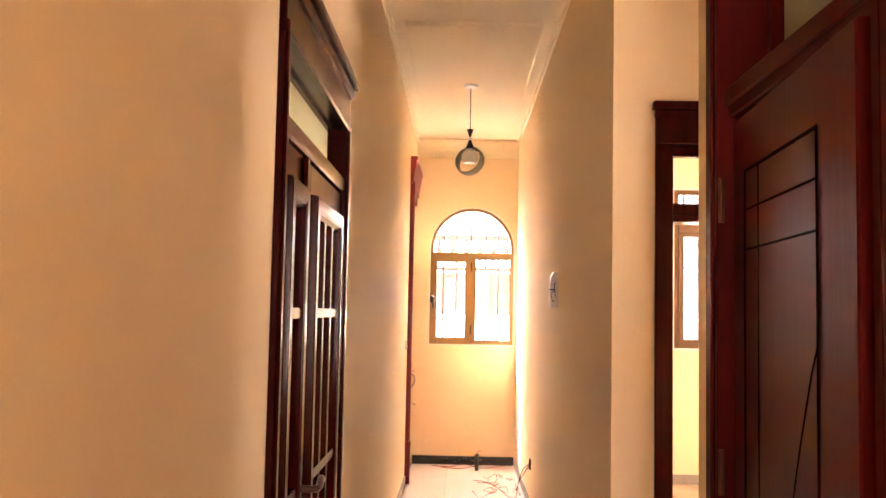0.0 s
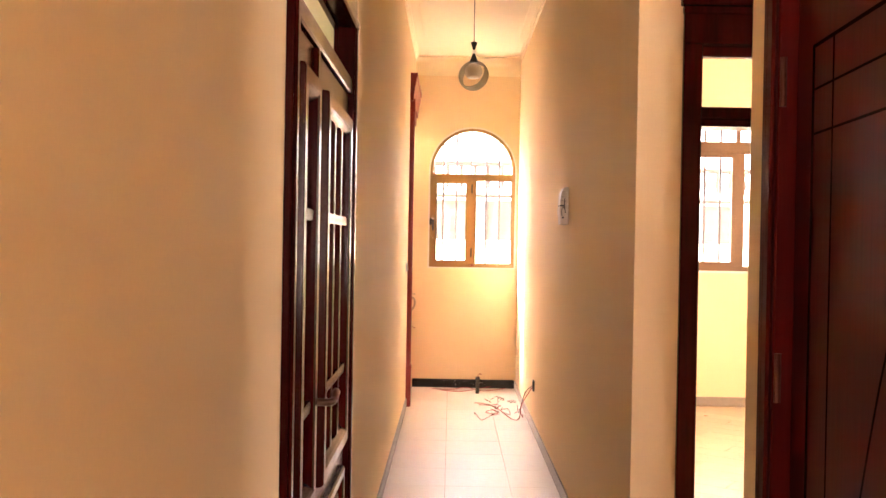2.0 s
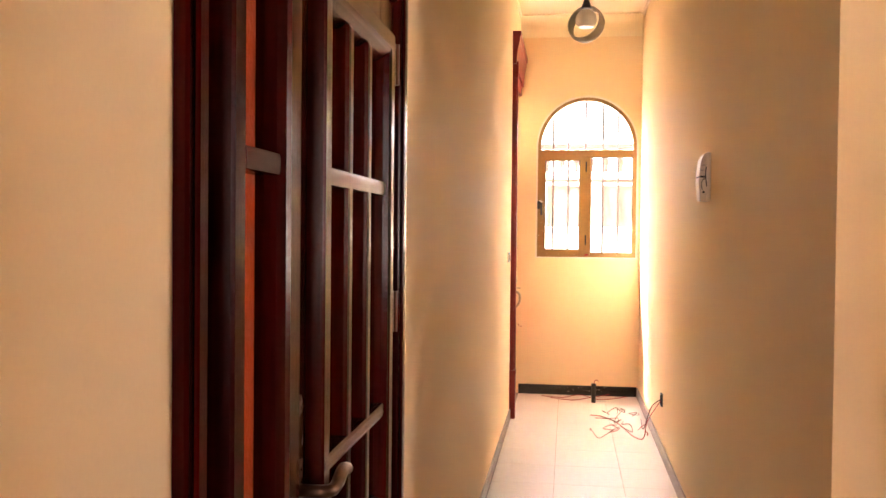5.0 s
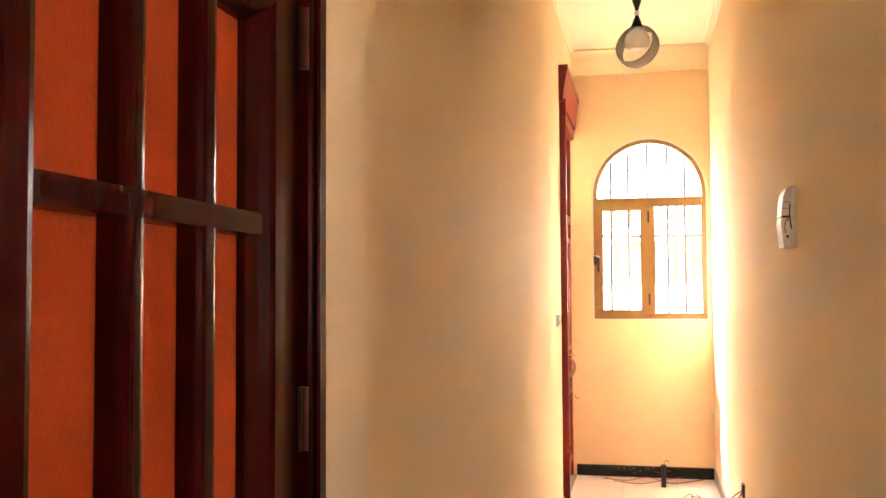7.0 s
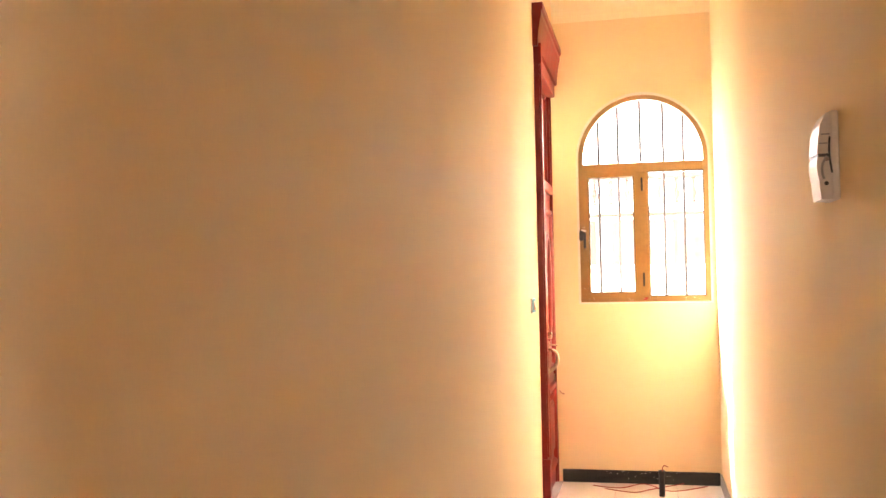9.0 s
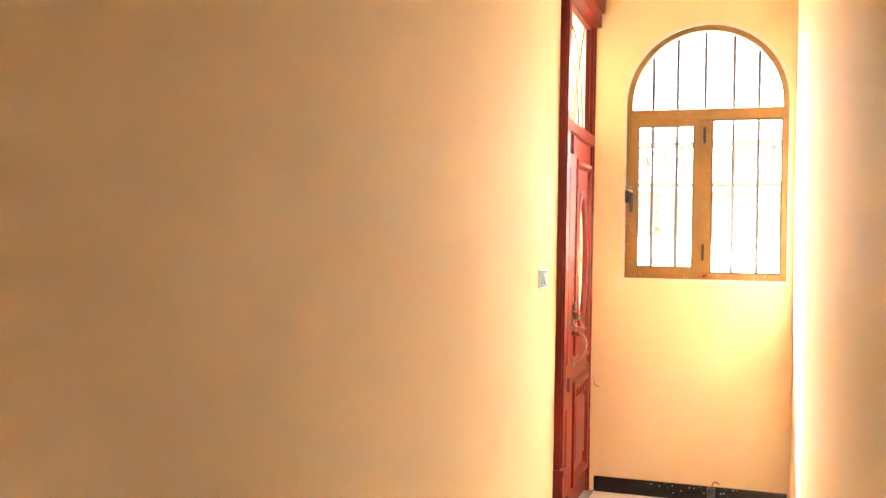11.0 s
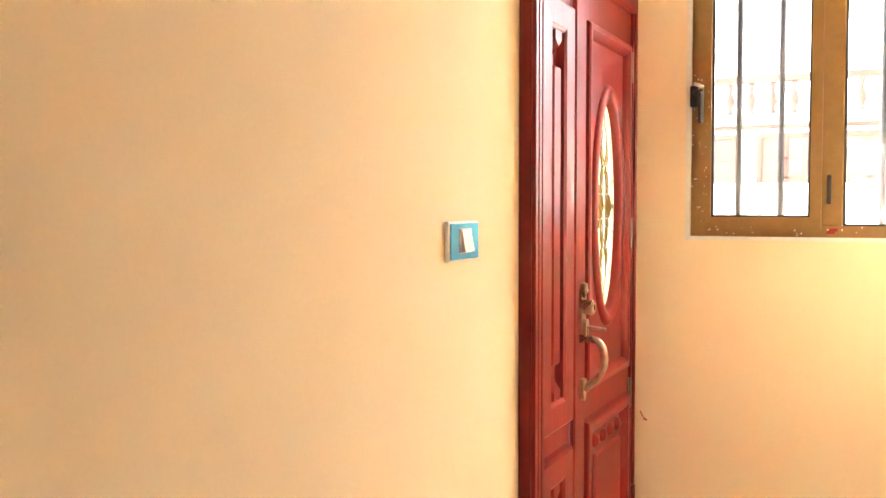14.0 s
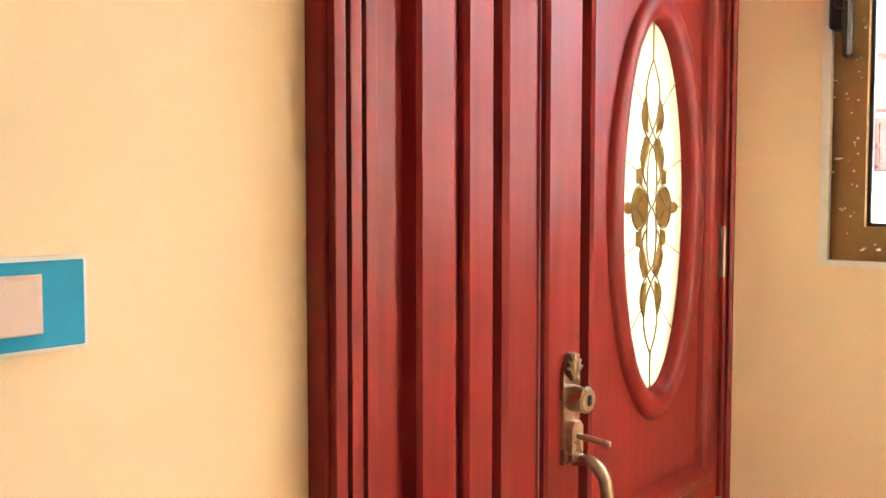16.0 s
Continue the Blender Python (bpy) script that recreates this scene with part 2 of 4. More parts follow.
def pieces(name, parent, mesh_by_key, spots):
    """Alike pieces, each an object of its own on a shared mesh."""
    for key, where in spots:
        ob = new(name, mesh_by_key[key])
        ob.location = where
        ob.parent = parent
        ob.matrix_parent_inverse = parent.matrix_world.inverted()


def mesh_of(name, bm, material):
    me = bpy.data.meshes.new(name)
    bm.to_mesh(me)
    bm.free()
    me.materials.append(material)
    return me


def wall_boxes(u0, u1, z0, z1, holes):
    """The rectangles left of a wall from u0 to u1 when the holes (u0, u1, z0, z1) are cut out."""
    us = sorted({u0, u1, *[h[0] for h in holes], *[h[1] for h in holes]})
    out = []
    for a, b in zip(us, us[1:]):
        cuts = sorted((h[2], h[3]) for h in holes if h[0] <= a and h[1] >= b)
        z = z0
        for c0, c1 in cuts:
            if c0 > z + 1e-6:
                out.append((a, b, z, c0))
            z = c1
        if z < z1:
            out.append((a, b, z, z1))
    return out


# ---- the shell of the house ----
W, H = 1.05, 3.30            # corridor width and ceiling height
YC = -5.88                   # where the corridor opens into the lobby
XR = 1.05                    # right wall of the lobby
YS = -7.16                   # far end of that wall
YB = -11.8                   # back wall of the lobby
LD = (-7.17, -5.836, 0.0, 2.42)     # left double door: y from, to, z from, to
FD = (-1.10, 0.0, 0.0, 2.78)    # front door
RD = (1.212, 2.14, 0.0, 2.355)     # bedroom doorway: x from, to
SD = (-8.235, -7.275, 0.0, 2.50)     # panelled side door
WIN = (0.155, 1.02, 1.205, 2.18)   # arched window: x from, to, sill, spring
RADIUS = (WIN[1] - WIN[0]) / 2
RY = -0.80                   # window wall of the bedroom
RW = (2.46, 3.60, 1.235, 2.73)     # bedroom window


def wall_along_y(name, x0, x1, y0, y1, holes, label):
    bm = join(*[box(x0, x1, a, b, c, d) for a, b, c, d in wall_boxes(y0, y1, 0, H + 0.1, holes)])
    return structure(name, bm, PAINT, label)


def wall_along_x(name, y0, y1, x0, x1, holes, label):
    bm = join(*[box(a, b, y0, y1, c, d) for a, b, c, d in wall_boxes(x0, x1, 0, H + 0.1, holes)])
    return structure(name, bm, PAINT, label)


wall_along_y("wall_left", -0.16, 0, YB, 0.0, [LD, FD], "long cream painted corridor wall with two doorways")
wall_along_y("wall_right", W, 1.20, YC + 0.15, 0.2, [], "cream painted corridor wall with a matt sheen")
wall_along_x("wall_bedroom_door", YC, YC + 0.15, W, 4.75, [RD], "cream painted wall with the bedroom doorway")
wall_along_y("wall_lobby", XR, XR + 0.15, YB, YS, [SD], "cream painted lobby wall beside the panelled door")
wall_along_x("wall_side_passage", YS - 0.15, YS, XR + 0.15, 3.0, [], "plain cream wall of the side passage")
# the end wall's opening is unseen, added to let sky light reach the left wall
wall_along_y("wall_side_passage_end", 3.0, 3.15, YS - 0.15, YC, [(-6.75, -6.29, 1.2, 2.1)], "plain cream end wall of the side passage with an added opening for light")
# unseen openings in the next two walls, added for the fill lamps and sky
wall_along_x("wall_lobby_back", YB - 0.15, YB, -0.16, XR + 0.15, [(0.12, 0.88, 1.1, 2.2)], "plain cream back wall with an added window opening")
wall_along_y("wall_bedroom_right", 4.6, 4.75, YC + 0.15, RY + 0.2, [(-4.2, -2.6, 1.05, 2.35)], "plain cream bedroom side wall with an added window opening")
wall_along_x("wall_bedroom_window", RY, RY + 0.2, 1.20, 4.75, [RW], "cream bedroom wall under a wide window")
# unseen opening, added so that light reaches the double door's glass from behind
wall_along_y("wall_side_room_back", -3.3, -3.15, -8.4, -4.6, [(-7.1, -5.7, 0.9, 2.3)], "plain wall of the room behind the double door")
wall_along_x("wall_side_room_near", -8.55, -8.4, -3.3, -0.16, [], "plain wall of the room behind the double door")
wall_along_x("wall_side_room_far", -4.6, -4.45, -3.3, -0.16, [], "plain wall of the room behind the double door")
wall_along_y("wall_store_back", 2.6, 2.75, -8.6, YS - 0.15, [], "plain wall of the room behind the panelled door")
wall_along_x("wall_store_near", -8.75, -8.6, XR + 0.15, 2.75, [], "plain wall of the room behind the panelled door")


def arch_point(i, n, r=RADIUS):
    a = math.pi * i / n
    return ((WIN[0] + WIN[1]) / 2 - r * math.cos(a), WIN[3] + r * math.sin(a))


def end_wall():
    n, top, cx = 32, H + 0.1, (WIN[0] + WIN[1]) / 2
    pts = [arch_point(i, n) for i in range(n + 1)]
    left = [(-0.16, 0), (cx, 0), (cx, WIN[2]), (WIN[0], WIN[2])] + pts[:n // 2 + 1] + [(cx, top), (-0.16, top)]
    right = [(W, 0), (cx, 0), (cx, WIN[2]), (WIN[1], WIN[2])] + pts[n // 2:][::-1] + [(cx, top), (W, top)]
    bm = join(slab(left, lambda u, v, d: (u, d, v), 0, 0.2), slab(right, lambda u, v, d: (u, d, v), 0, 0.2))
    return structure("wall_end", bm, PAINT, "cream painted end wall with an arched window")


end_wall()
structure("floor", join(box(-0.16, 1.20, YB - 0.15, 0.2, -0.12, -0.008), box(1.20, 3.15, YS - 0.15, YC, -0.12, -0.008)), GROUT,
          "pale grey tiled corridor floor with thin joints")
structure("floor_bedroom", box(1.20, 4.75, YC + 0.002, RY + 0.2, -0.12, -0.008), GROUT, "beige wood-look tiled bedroom floor laid diagonally")
structure("floor_side_rooms", join(box(-3.3, -0.16, -8.55, -4.45, -0.12, -0.01), box(1.20, 2.75, -8.75, YS - 0.15, -0.12, -0.01)), GROUT, "plain floor behind the doors")
structure("ceiling", box(-3.3, 4.75, YB - 0.15, 0.2, H + 0.1, H + 0.3), PLASTER, "concrete slab over the house")
structure("ceiling_corridor", box(0.0, XR, YB, 0.0, H, H + 0.098), CEIL, "warm white corridor ceiling")
structure("ceiling_bedroom", box(1.20, 4.6, YC + 0.15, RY, H, H + 0.098), CEIL, "warm white bedroom ceiling")
structure("ceiling_side_passage", box(XR + 0.002, 3.0, YS, YC, H, H + 0.098), CEIL, "warm white passage ceiling")
structure("ceiling_panel", box(0.105, 0.95, -3.95, -1.10, H - 0.03, H - 0.001, 0.004), CEIL, "shallow dropped plaster panel on the ceiling")


def cove(size_out, size_down):
    """Section of a hollow plaster cornice: (out from the wall, up from its lower edge)."""
    pts = [(0, 0), (0.012, 0)]
    for i in range(9):
        a = math.pi / 2 * i / 8
        pts.append((0.012 + (size_out - 0.024) * (1 - math.cos(a)), 0.012 + (size_down - 0.024) * math.sin(a)))
    return pts + [(size_out, size_down - 0.012), (size_out, size_down), (0, size_down)]


structure("trim_cornice_end", loops([[(x, -o, H - 0.17 + v) for o, v in cove(0.15, 0.17)] for x in (0.0, W)]), CEIL, "coved plaster cornice over the window")
structure("trim_cornice_left", loops([[(o, y, H - 0.035 + v) for o, v in cove(0.03, 0.035)] for y in (YB, -0.16)]), CEIL, "thin plaster cornice")
structure("trim_cornice_right", loops([[(W - o, y, H - 0.035 + v) for o, v in cove(0.03, 0.035)] for y in (YC, -0.16)]), CEIL, "thin plaster cornice")

SK = 0.075
rnd = random.Random(3)
structure("baseboard_end", box(0.012, W - 0.012, -0.014, 0.0, 0, 0.085, 0.003), SKIRT_BLACK, "black tile baseboard with white paint specks")
specks = []
for k in range(26):
    u, v, r = rnd.uniform(.3, .8), rnd.uniform(.03, .083), rnd.uniform(.0008, .0026)
    specks.append(box(u - r * 1.8, u + r, -.0155, -.012, v - r * .7, v + r * .7))
part("paint_specks", join(*specks), PLASTER, bpy.data.objects["baseboard_end"], "white paint specks")
structure("baseboard_right", box(W - 0.011, W, YC, 0, 0, SK, 0.003), SKIRT, "grey tile baseboard")
structure("baseboard_left", join(box(0, 0.011, LD[1] + 0.01, FD[0] - 0.03, 0, SK, 0.003), box(0, 0.011, YB, LD[0] - 0.02, 0, SK, 0.003)), SKIRT, "grey tile baseboard")
structure("baseboard_passage", box(W, RD[0] - 0.006, YC - 0.011, YC, 0, SK, 0.003), SKIRT, "grey tile baseboard")
structure("baseboard_lobby", join(box(XR - 0.011, XR, SD[1] + 0.01, YS, 0, SK, 0.003), box(XR - 0.011, XR, YB, SD[0] - 0.01, 0, SK, 0.003)), SKIRT, "grey tile baseboard")
structure("baseboard_bedroom", box(1.20, 4.6, RY - 0.011, RY, 0, 0.085, 0.003), SKIRT, "beige tile baseboard")

# ---- outside ----
structure("ground", box(-400, 400, -400, 400, -0.5, -0.121), GROUND, "pale concrete yard")


def yard_wall():
    t = thing("yard_wall", (0, 5.5, -0.12), "pale rendered yard wall along the lane", "wall")
    part("wall_body", box(-12, 16, 5.5, 5.7, -0.13, 1.42), OUT_WALL, t)
    part("coping", box(-12, 16, 5.45, 5.75, 1.42, 1.50, 0.01), OUT_WALL, t)


def neighbour_house(x, y, wide):
    t = thing("neighbour_house", (x, y, -0.12), "sunlit terracotta house with a balustraded roof terrace", "house")
    part("wall", box(x, x + wide, y, y + 5, -0.13, 2.62), OUT_WALL, t)
    part("roof", box(x - 0.2, x + wide + 0.2, y - 0.3, y + 5.2, 2.62, 2.74, 0.02), OUT_WALL, t)
    part("rail", box(x - 0.15, x + wide + 0.15, y - 0.25, y - 0.10, 3.24, 3.36, 0.02), OUT_PINK, t)
    k = 0
    while 0.16 + k * 0.32 < wide:
        c = (x + 0.16 + k * 0.32, y - 0.18, 2.74)
        part("baluster", lathe([(0.05, 0), (0.05, 0.05), (0.03, 0.08), (0.08, 0.20), (0.03, 0.38), (0.05, 0.46), (0.05, 0.5)], c, 'z', 10, True), OUT_PINK, t, smooth=True)
        k += 1
    for z in (1.18, 2.52):
        part("string_course", box(x, x + wide, y - 0.05, y - 0.002, z, z + 0.07, 0.01), OUT_PINK, t)
    for k in range(int(wide // 1.2)):
        xw = x + 0.15 + k * 1.2
        w = part("window", frame_ring(rect(xw, xw + 0.9, 1.35, 2.45), rect(xw + 0.08, xw + 0.82, 1.43, 2.37), lambda u, v, d: (u, d, v), y - 0.08, y + 0.05), OUT_PINK, t)
        part("pane", box(xw + 0.08, xw + 0.82, y - 0.03, y - 0.01, 1.43, 2.37), OUT_WIN, w)
        part("glazing_bar", box(xw + 0.42, xw + 0.48, y - 0.06, y - 0.03, 1.43, 2.37), OUT_PINK, w)
        for v in (1.72, 2.02):
            part("glazing_bar", box(xw + 0.08, xw + 0.82, y - 0.06, y - 0.03, v, v + 0.05), OUT_PINK, w)


yard_wall()
neighbour_house(-5.0, 12.5, 10.0)
neighbour_house(6.4, 13.5, 9.0)


# ---- arched window ----
def front(u, v, d):
    return (u, d, v)


def arch_outline(inset, low, n=28):
    x0, x1 = WIN[0] + inset, WIN[1] - inset
    pts = [(x0, low)]
    for i in range(n + 1):
        pts.append(arch_point(i, n, RADIUS - inset))
    return pts + [(x1, low)]


def arched_window():
    t = thing("window_1", (WIN[0], 0.02, WIN[2]), "bronze aluminium arched window with iron bars behind clear glass", "window", kind="structure")
    lo = WIN[2]
    part("window_frame", frame_ring(arch_outline(0.003, lo + 0.003), arch_outline(0.036, lo + 0.042), front, 0.012, 0.062), BRONZE, t)
    part("transom_bar", box(WIN[0] + 0.036, WIN[1] - 0.036, 0.010, 0.060, 2.085, 2.150, 0.004), BRONZE, t)
    part("mullion", box(0.556, 0.622, 0.008, 0.060, lo + 0.042, 2.085, 0.004), BRONZE, t)
    s = part("sash", frame_ring(rect(0.186, 0.560, 1.236, 2.092), rect(0.226, 0.527, 1.274, 2.056), front, -0.006, 0.045), BRONZE, t, "opening casement of bronze aluminium")
    part("glazing_bead", frame_ring(rect(0.226, 0.527, 1.274, 2.056), rect(0.233, 0.520, 1.281, 2.049), front, 0.008, 0.02), BLACK, s)
    panes = [rect(0.226, 0.527, 1.274, 2.056), rect(0.622, 0.984, lo + 0.042, 2.085)]
    for r in panes:
        p = part("pane", slab(r, front, 0.026, 0.030), CLEAR, t)
        p.visible_shadow = False
    fan = [q for q in arch_outline(0.036, 2.15) if q[1] >= 2.1499]
    c = (WIN[0] + WIN[1]) / 2
    pts = [(c - math.sqrt(max(0, (RADIUS - 0.036) ** 2)), 2.15)] + [q for q in fan if q[1] > 2.18] + [(c + RADIUS - 0.036, 2.15)]
    p = part("fanlight_pane", slab(pts, front, 0.026, 0.030), CLEAR, t)
    p.visible_shadow = False
    part("glazing_bead", frame_ring(rect(0.622, 0.984, lo + 0.042, 2.085), rect(0.629, 0.977, lo + 0.049, 2.078), front, 0.010, 0.02), BLACK, t)
    for z in (1.36, 2.00):
        part("hinge", box(0.575, 0.588, -0.004, 0.008, z - 0.045, z + 0.045, 0.003), BLACK, t, "small black hinge")
    h = part("window_handle", box(0.160, 0.186, -0.022, 0.012, 1.63, 1.70, 0.004), BLACK, t, "black casement latch splashed with plaster")
    part("lever", join(box(0.172, 0.205, -0.034, -0.020, 1.665, 1.685, 0.004), box(0.188, 0.205, -0.040, -0.022, 1.575, 1.680, 0.006)), BLACK, h)
    part("plaster_splash", tube([(0.178, -0.036, 1.702), (0.192, -0.043, 1.697), (0.206, -0.043, 1.69)], 0.006, 6, 3), PLASTER, h)
    rnd = random.Random(8)
    specks = []
    for k in range(70):
        u, v = (rnd.uniform(.160, .222), rnd.uniform(1.25, 1.75)) if k % 3 else (rnd.uniform(.17, .98), rnd.uniform(1.212, 1.244))
        r = rnd.uniform(.0006, .0017)
        specks.append(box(u - r, u + r, -.0085, .012, v - r * rnd.uniform(.8, 2.2), v + r, 0))
    part("plaster_specks", join(*specks), PLASTER, t, "white plaster splashes")
    part("paint_smear", join(box(.575, .60, .0095, .0125, 1.222, 1.236, .001), box(.585, .608, .0095, .0125, 1.230, 1.240, .001)), WIRE_RED, t, "small red paint smear")
    rim = part("plaster_rim", frame_ring(arch_outline(-0.010, lo - 0.006), arch_outline(0.006, lo + 0.006), front, -0.003, 0.02), PLASTER, t, "rough plaster edge round the frame")
    return t


def window_grille(name, xs, y, z0, top_of, label):
    t = thing(name, (xs[0], y, z0), label, "window bars")
    for x in xs:
        part("bar", tube([(x, y, z0), (x, y, top_of(x))], 0.011, 8), IRON, t)
    return t


arched_window()
CX = (WIN[0] + WIN[1]) / 2
window_grille("window_grille", [0.293, 0.427, 0.577, 0.730, 0.862], 0.13, WIN[2],
              lambda x: WIN[3] + math.sqrt(max(0.01, RADIUS ** 2 - (x - CX) ** 2)), "dark iron window bars set in the arched opening")


# ---- bedroom window and doorway ----
def bedroom_window():
    x0, x1, z0, z1 = RW
    y = RY
    t = thing("window_2", (x0, y, z0), "wide bronze aluminium window with a fanlight row", "window", kind="structure")
    part("window_frame", frame_ring(rect(x0 + .002, x1 - .002, z0 + .002, z1 - .002), rect(x0 + .05, x1 - .05, z0 + .05, z1 - .05), front, y + 0.01, y + 0.06), BRONZE_BACKLIT, t)
    part("transom_bar", box(x0 + .05, x1 - .05, y + .008, y + .06, 2.315, 2.425, 0.004), BRONZE_BACKLIT, t)
    part("mullion", box(2.98, 3.06, y + .006, y + .06, z0 + .05, 2.315, 0.004), BRONZE_BACKLIT, t)
    part("mullion", box(2.98, 3.02, y + .006, y + .06, 2.425, z1 - .05, 0.004), BRONZE_BACKLIT, t)
    part("sash", frame_ring(rect(x0 + .05, 2.98, z0 + .05, 2.315), rect(x0 + .085, 2.945, z0 + .09, 2.28), front, y + 0.0, y + 0.04), BRONZE_BACKLIT, t)
    for r in (rect(x0 + .085, 2.945, z0 + .09, 2.28), rect(3.06, x1 - .05, z0 + .05, 2.315), rect(x0 + .05, 2.98, 2.425, z1 - .05), rect(3.02, x1 - .05, 2.425, z1 - .05)):
        p = part("pane", slab(r, front, y + .03, y + .034), CLEAR, t)
        p.visible_shadow = False
    part("plaster_rim", frame_ring(rect(x0 - .012, x1 + .012, z0 - .014, z1 + .012), rect(x0 + .006, x1 - .006, z0 + .006, z1 - .006), front, y - .004, y + .02), PLASTER, t)
    return t


bedroom_window()
window_grille("window_grille", [2.58 + 0.145 * i for i in range(7)], RY + 0.12, RW[2], lambda x: RW[3], "dark iron bars outside the bedroom window")


def bedroom_doorway():
    x0, x1, _, z1 = RD
    y0, y1 = YC - 0.02, YC + 0.17
    t = thing("door_1", (x0, YC, 0), "dark mahogany door frame with a glazed transom, its door open", "door", kind="structure")
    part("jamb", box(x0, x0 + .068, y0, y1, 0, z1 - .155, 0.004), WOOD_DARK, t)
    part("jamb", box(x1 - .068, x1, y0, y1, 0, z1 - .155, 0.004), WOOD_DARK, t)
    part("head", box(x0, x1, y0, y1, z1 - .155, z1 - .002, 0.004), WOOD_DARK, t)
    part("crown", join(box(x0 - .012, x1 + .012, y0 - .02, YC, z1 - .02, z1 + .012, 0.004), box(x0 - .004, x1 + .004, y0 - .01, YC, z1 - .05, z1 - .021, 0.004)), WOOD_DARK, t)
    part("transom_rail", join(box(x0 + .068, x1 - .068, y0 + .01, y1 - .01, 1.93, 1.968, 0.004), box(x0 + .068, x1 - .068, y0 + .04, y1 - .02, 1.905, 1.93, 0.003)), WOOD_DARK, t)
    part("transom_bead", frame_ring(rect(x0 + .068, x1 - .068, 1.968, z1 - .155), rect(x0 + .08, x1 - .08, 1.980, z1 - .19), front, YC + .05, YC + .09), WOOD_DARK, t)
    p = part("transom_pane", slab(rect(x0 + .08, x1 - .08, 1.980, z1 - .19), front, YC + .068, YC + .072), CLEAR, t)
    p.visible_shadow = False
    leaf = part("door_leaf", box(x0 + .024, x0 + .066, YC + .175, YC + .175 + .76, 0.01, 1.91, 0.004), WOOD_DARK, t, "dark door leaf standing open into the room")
    part("escutcheon", box(x0 + .066, x0 + .073, YC + .83, YC + .87, 0.95, 1.19, 0.003), OLD_BRASS, leaf)
    part("lever", tube([(x0 + .07, YC + .85, 1.14), (x0 + .115, YC + .85, 1.14), (x0 + .12, YC + .80, 1.14), (x0 + .118, YC + .74, 1.135)], 0.009, 8, 4), OLD_BRASS, leaf, smooth=True)
    part("key", join(tube([(x0 + .07, YC + .85, 1.04), (x0 + .10, YC + .85, 1.04)], 0.004), lathe([(0.002, -.002), (0.014, -.002), (0.014, .002), (0.002, .002)], (x0 + .112, YC + .85, 1.04), 'y', 12),
                     box(x0 + .106, x0 + .116, YC + .848, YC + .852, .965, 1.03)), STEEL, leaf, "key hanging from the lock")
    return t


bedroom_doorway()


def loose_wire():
    t = thing("ceiling_wire", (2.2, -3.2, 3.0), "thin loose wire hanging from the bedroom ceiling", "wire")
    part("strand", tube([(1.95, -2.0, 3.298), (2.3, -1.9, 3.17), (2.8, -1.7, 3.06), (3.2, -1.5, 2.99), (3.6, -1.3, 2.94), (3.75, -1.2, 3.298)], 0.0022, 6, 6), WIRE_BLACK, t)


loose_wire()


# ---- doors along the left wall ----
def onleft(u, v, d):
    """u along the wall, v up, d out from the wall into the corridor."""
    return (d, u, v)


def raised_frame(u0, u1, v0, v1, width, d0, d1):
    """A rectangular moulding with a sloped inner and a rounded outer edge."""
    def r(k):
        return rect(u0 + k, u1 - k, v0 + k, v1 - k)
    w = width
    return profile_ring([(r(0), d0), (r(0.004), d1 - .004), (r(0.010), d1), (r(w * .55), d1), (r(w * .7), d1 - .004), (r(w * .85), (d0 + d1) / 2), (r(w), d0), (r(w), d0 - .02)], onleft)


def flat_frame(u0, u1, v0, v1, width, d0, d1):
    """A broad flat moulding with eased edges and a steep inner side."""
    def r(k):
        return rect(u0 + k, u1 - k, v0 + k, v1 - k)
    w = width
    return profile_ring([(r(0), d0), (r(.003), d1 - .005), (r(.009), d1), (r(w * .80), d1 - .001), (r(w * .92), d1 - .006), (r(w * .97), d0 + .004), (r(w), d0), (r(w), d0 - .02)], onleft)


def hinge(parent, u, v, d=0.0, metal=None):
    hb = part("hinge", tube([(d + .005, u, v - .05), (d + .005, u, v + .05)], 0.006, 10), metal or STEEL, parent, "steel butt hinge")
    part("hinge_leaf", box(d - .002, d + .003, u - .012, u + .004, v - .05, v + .05), metal or STEEL, hb)


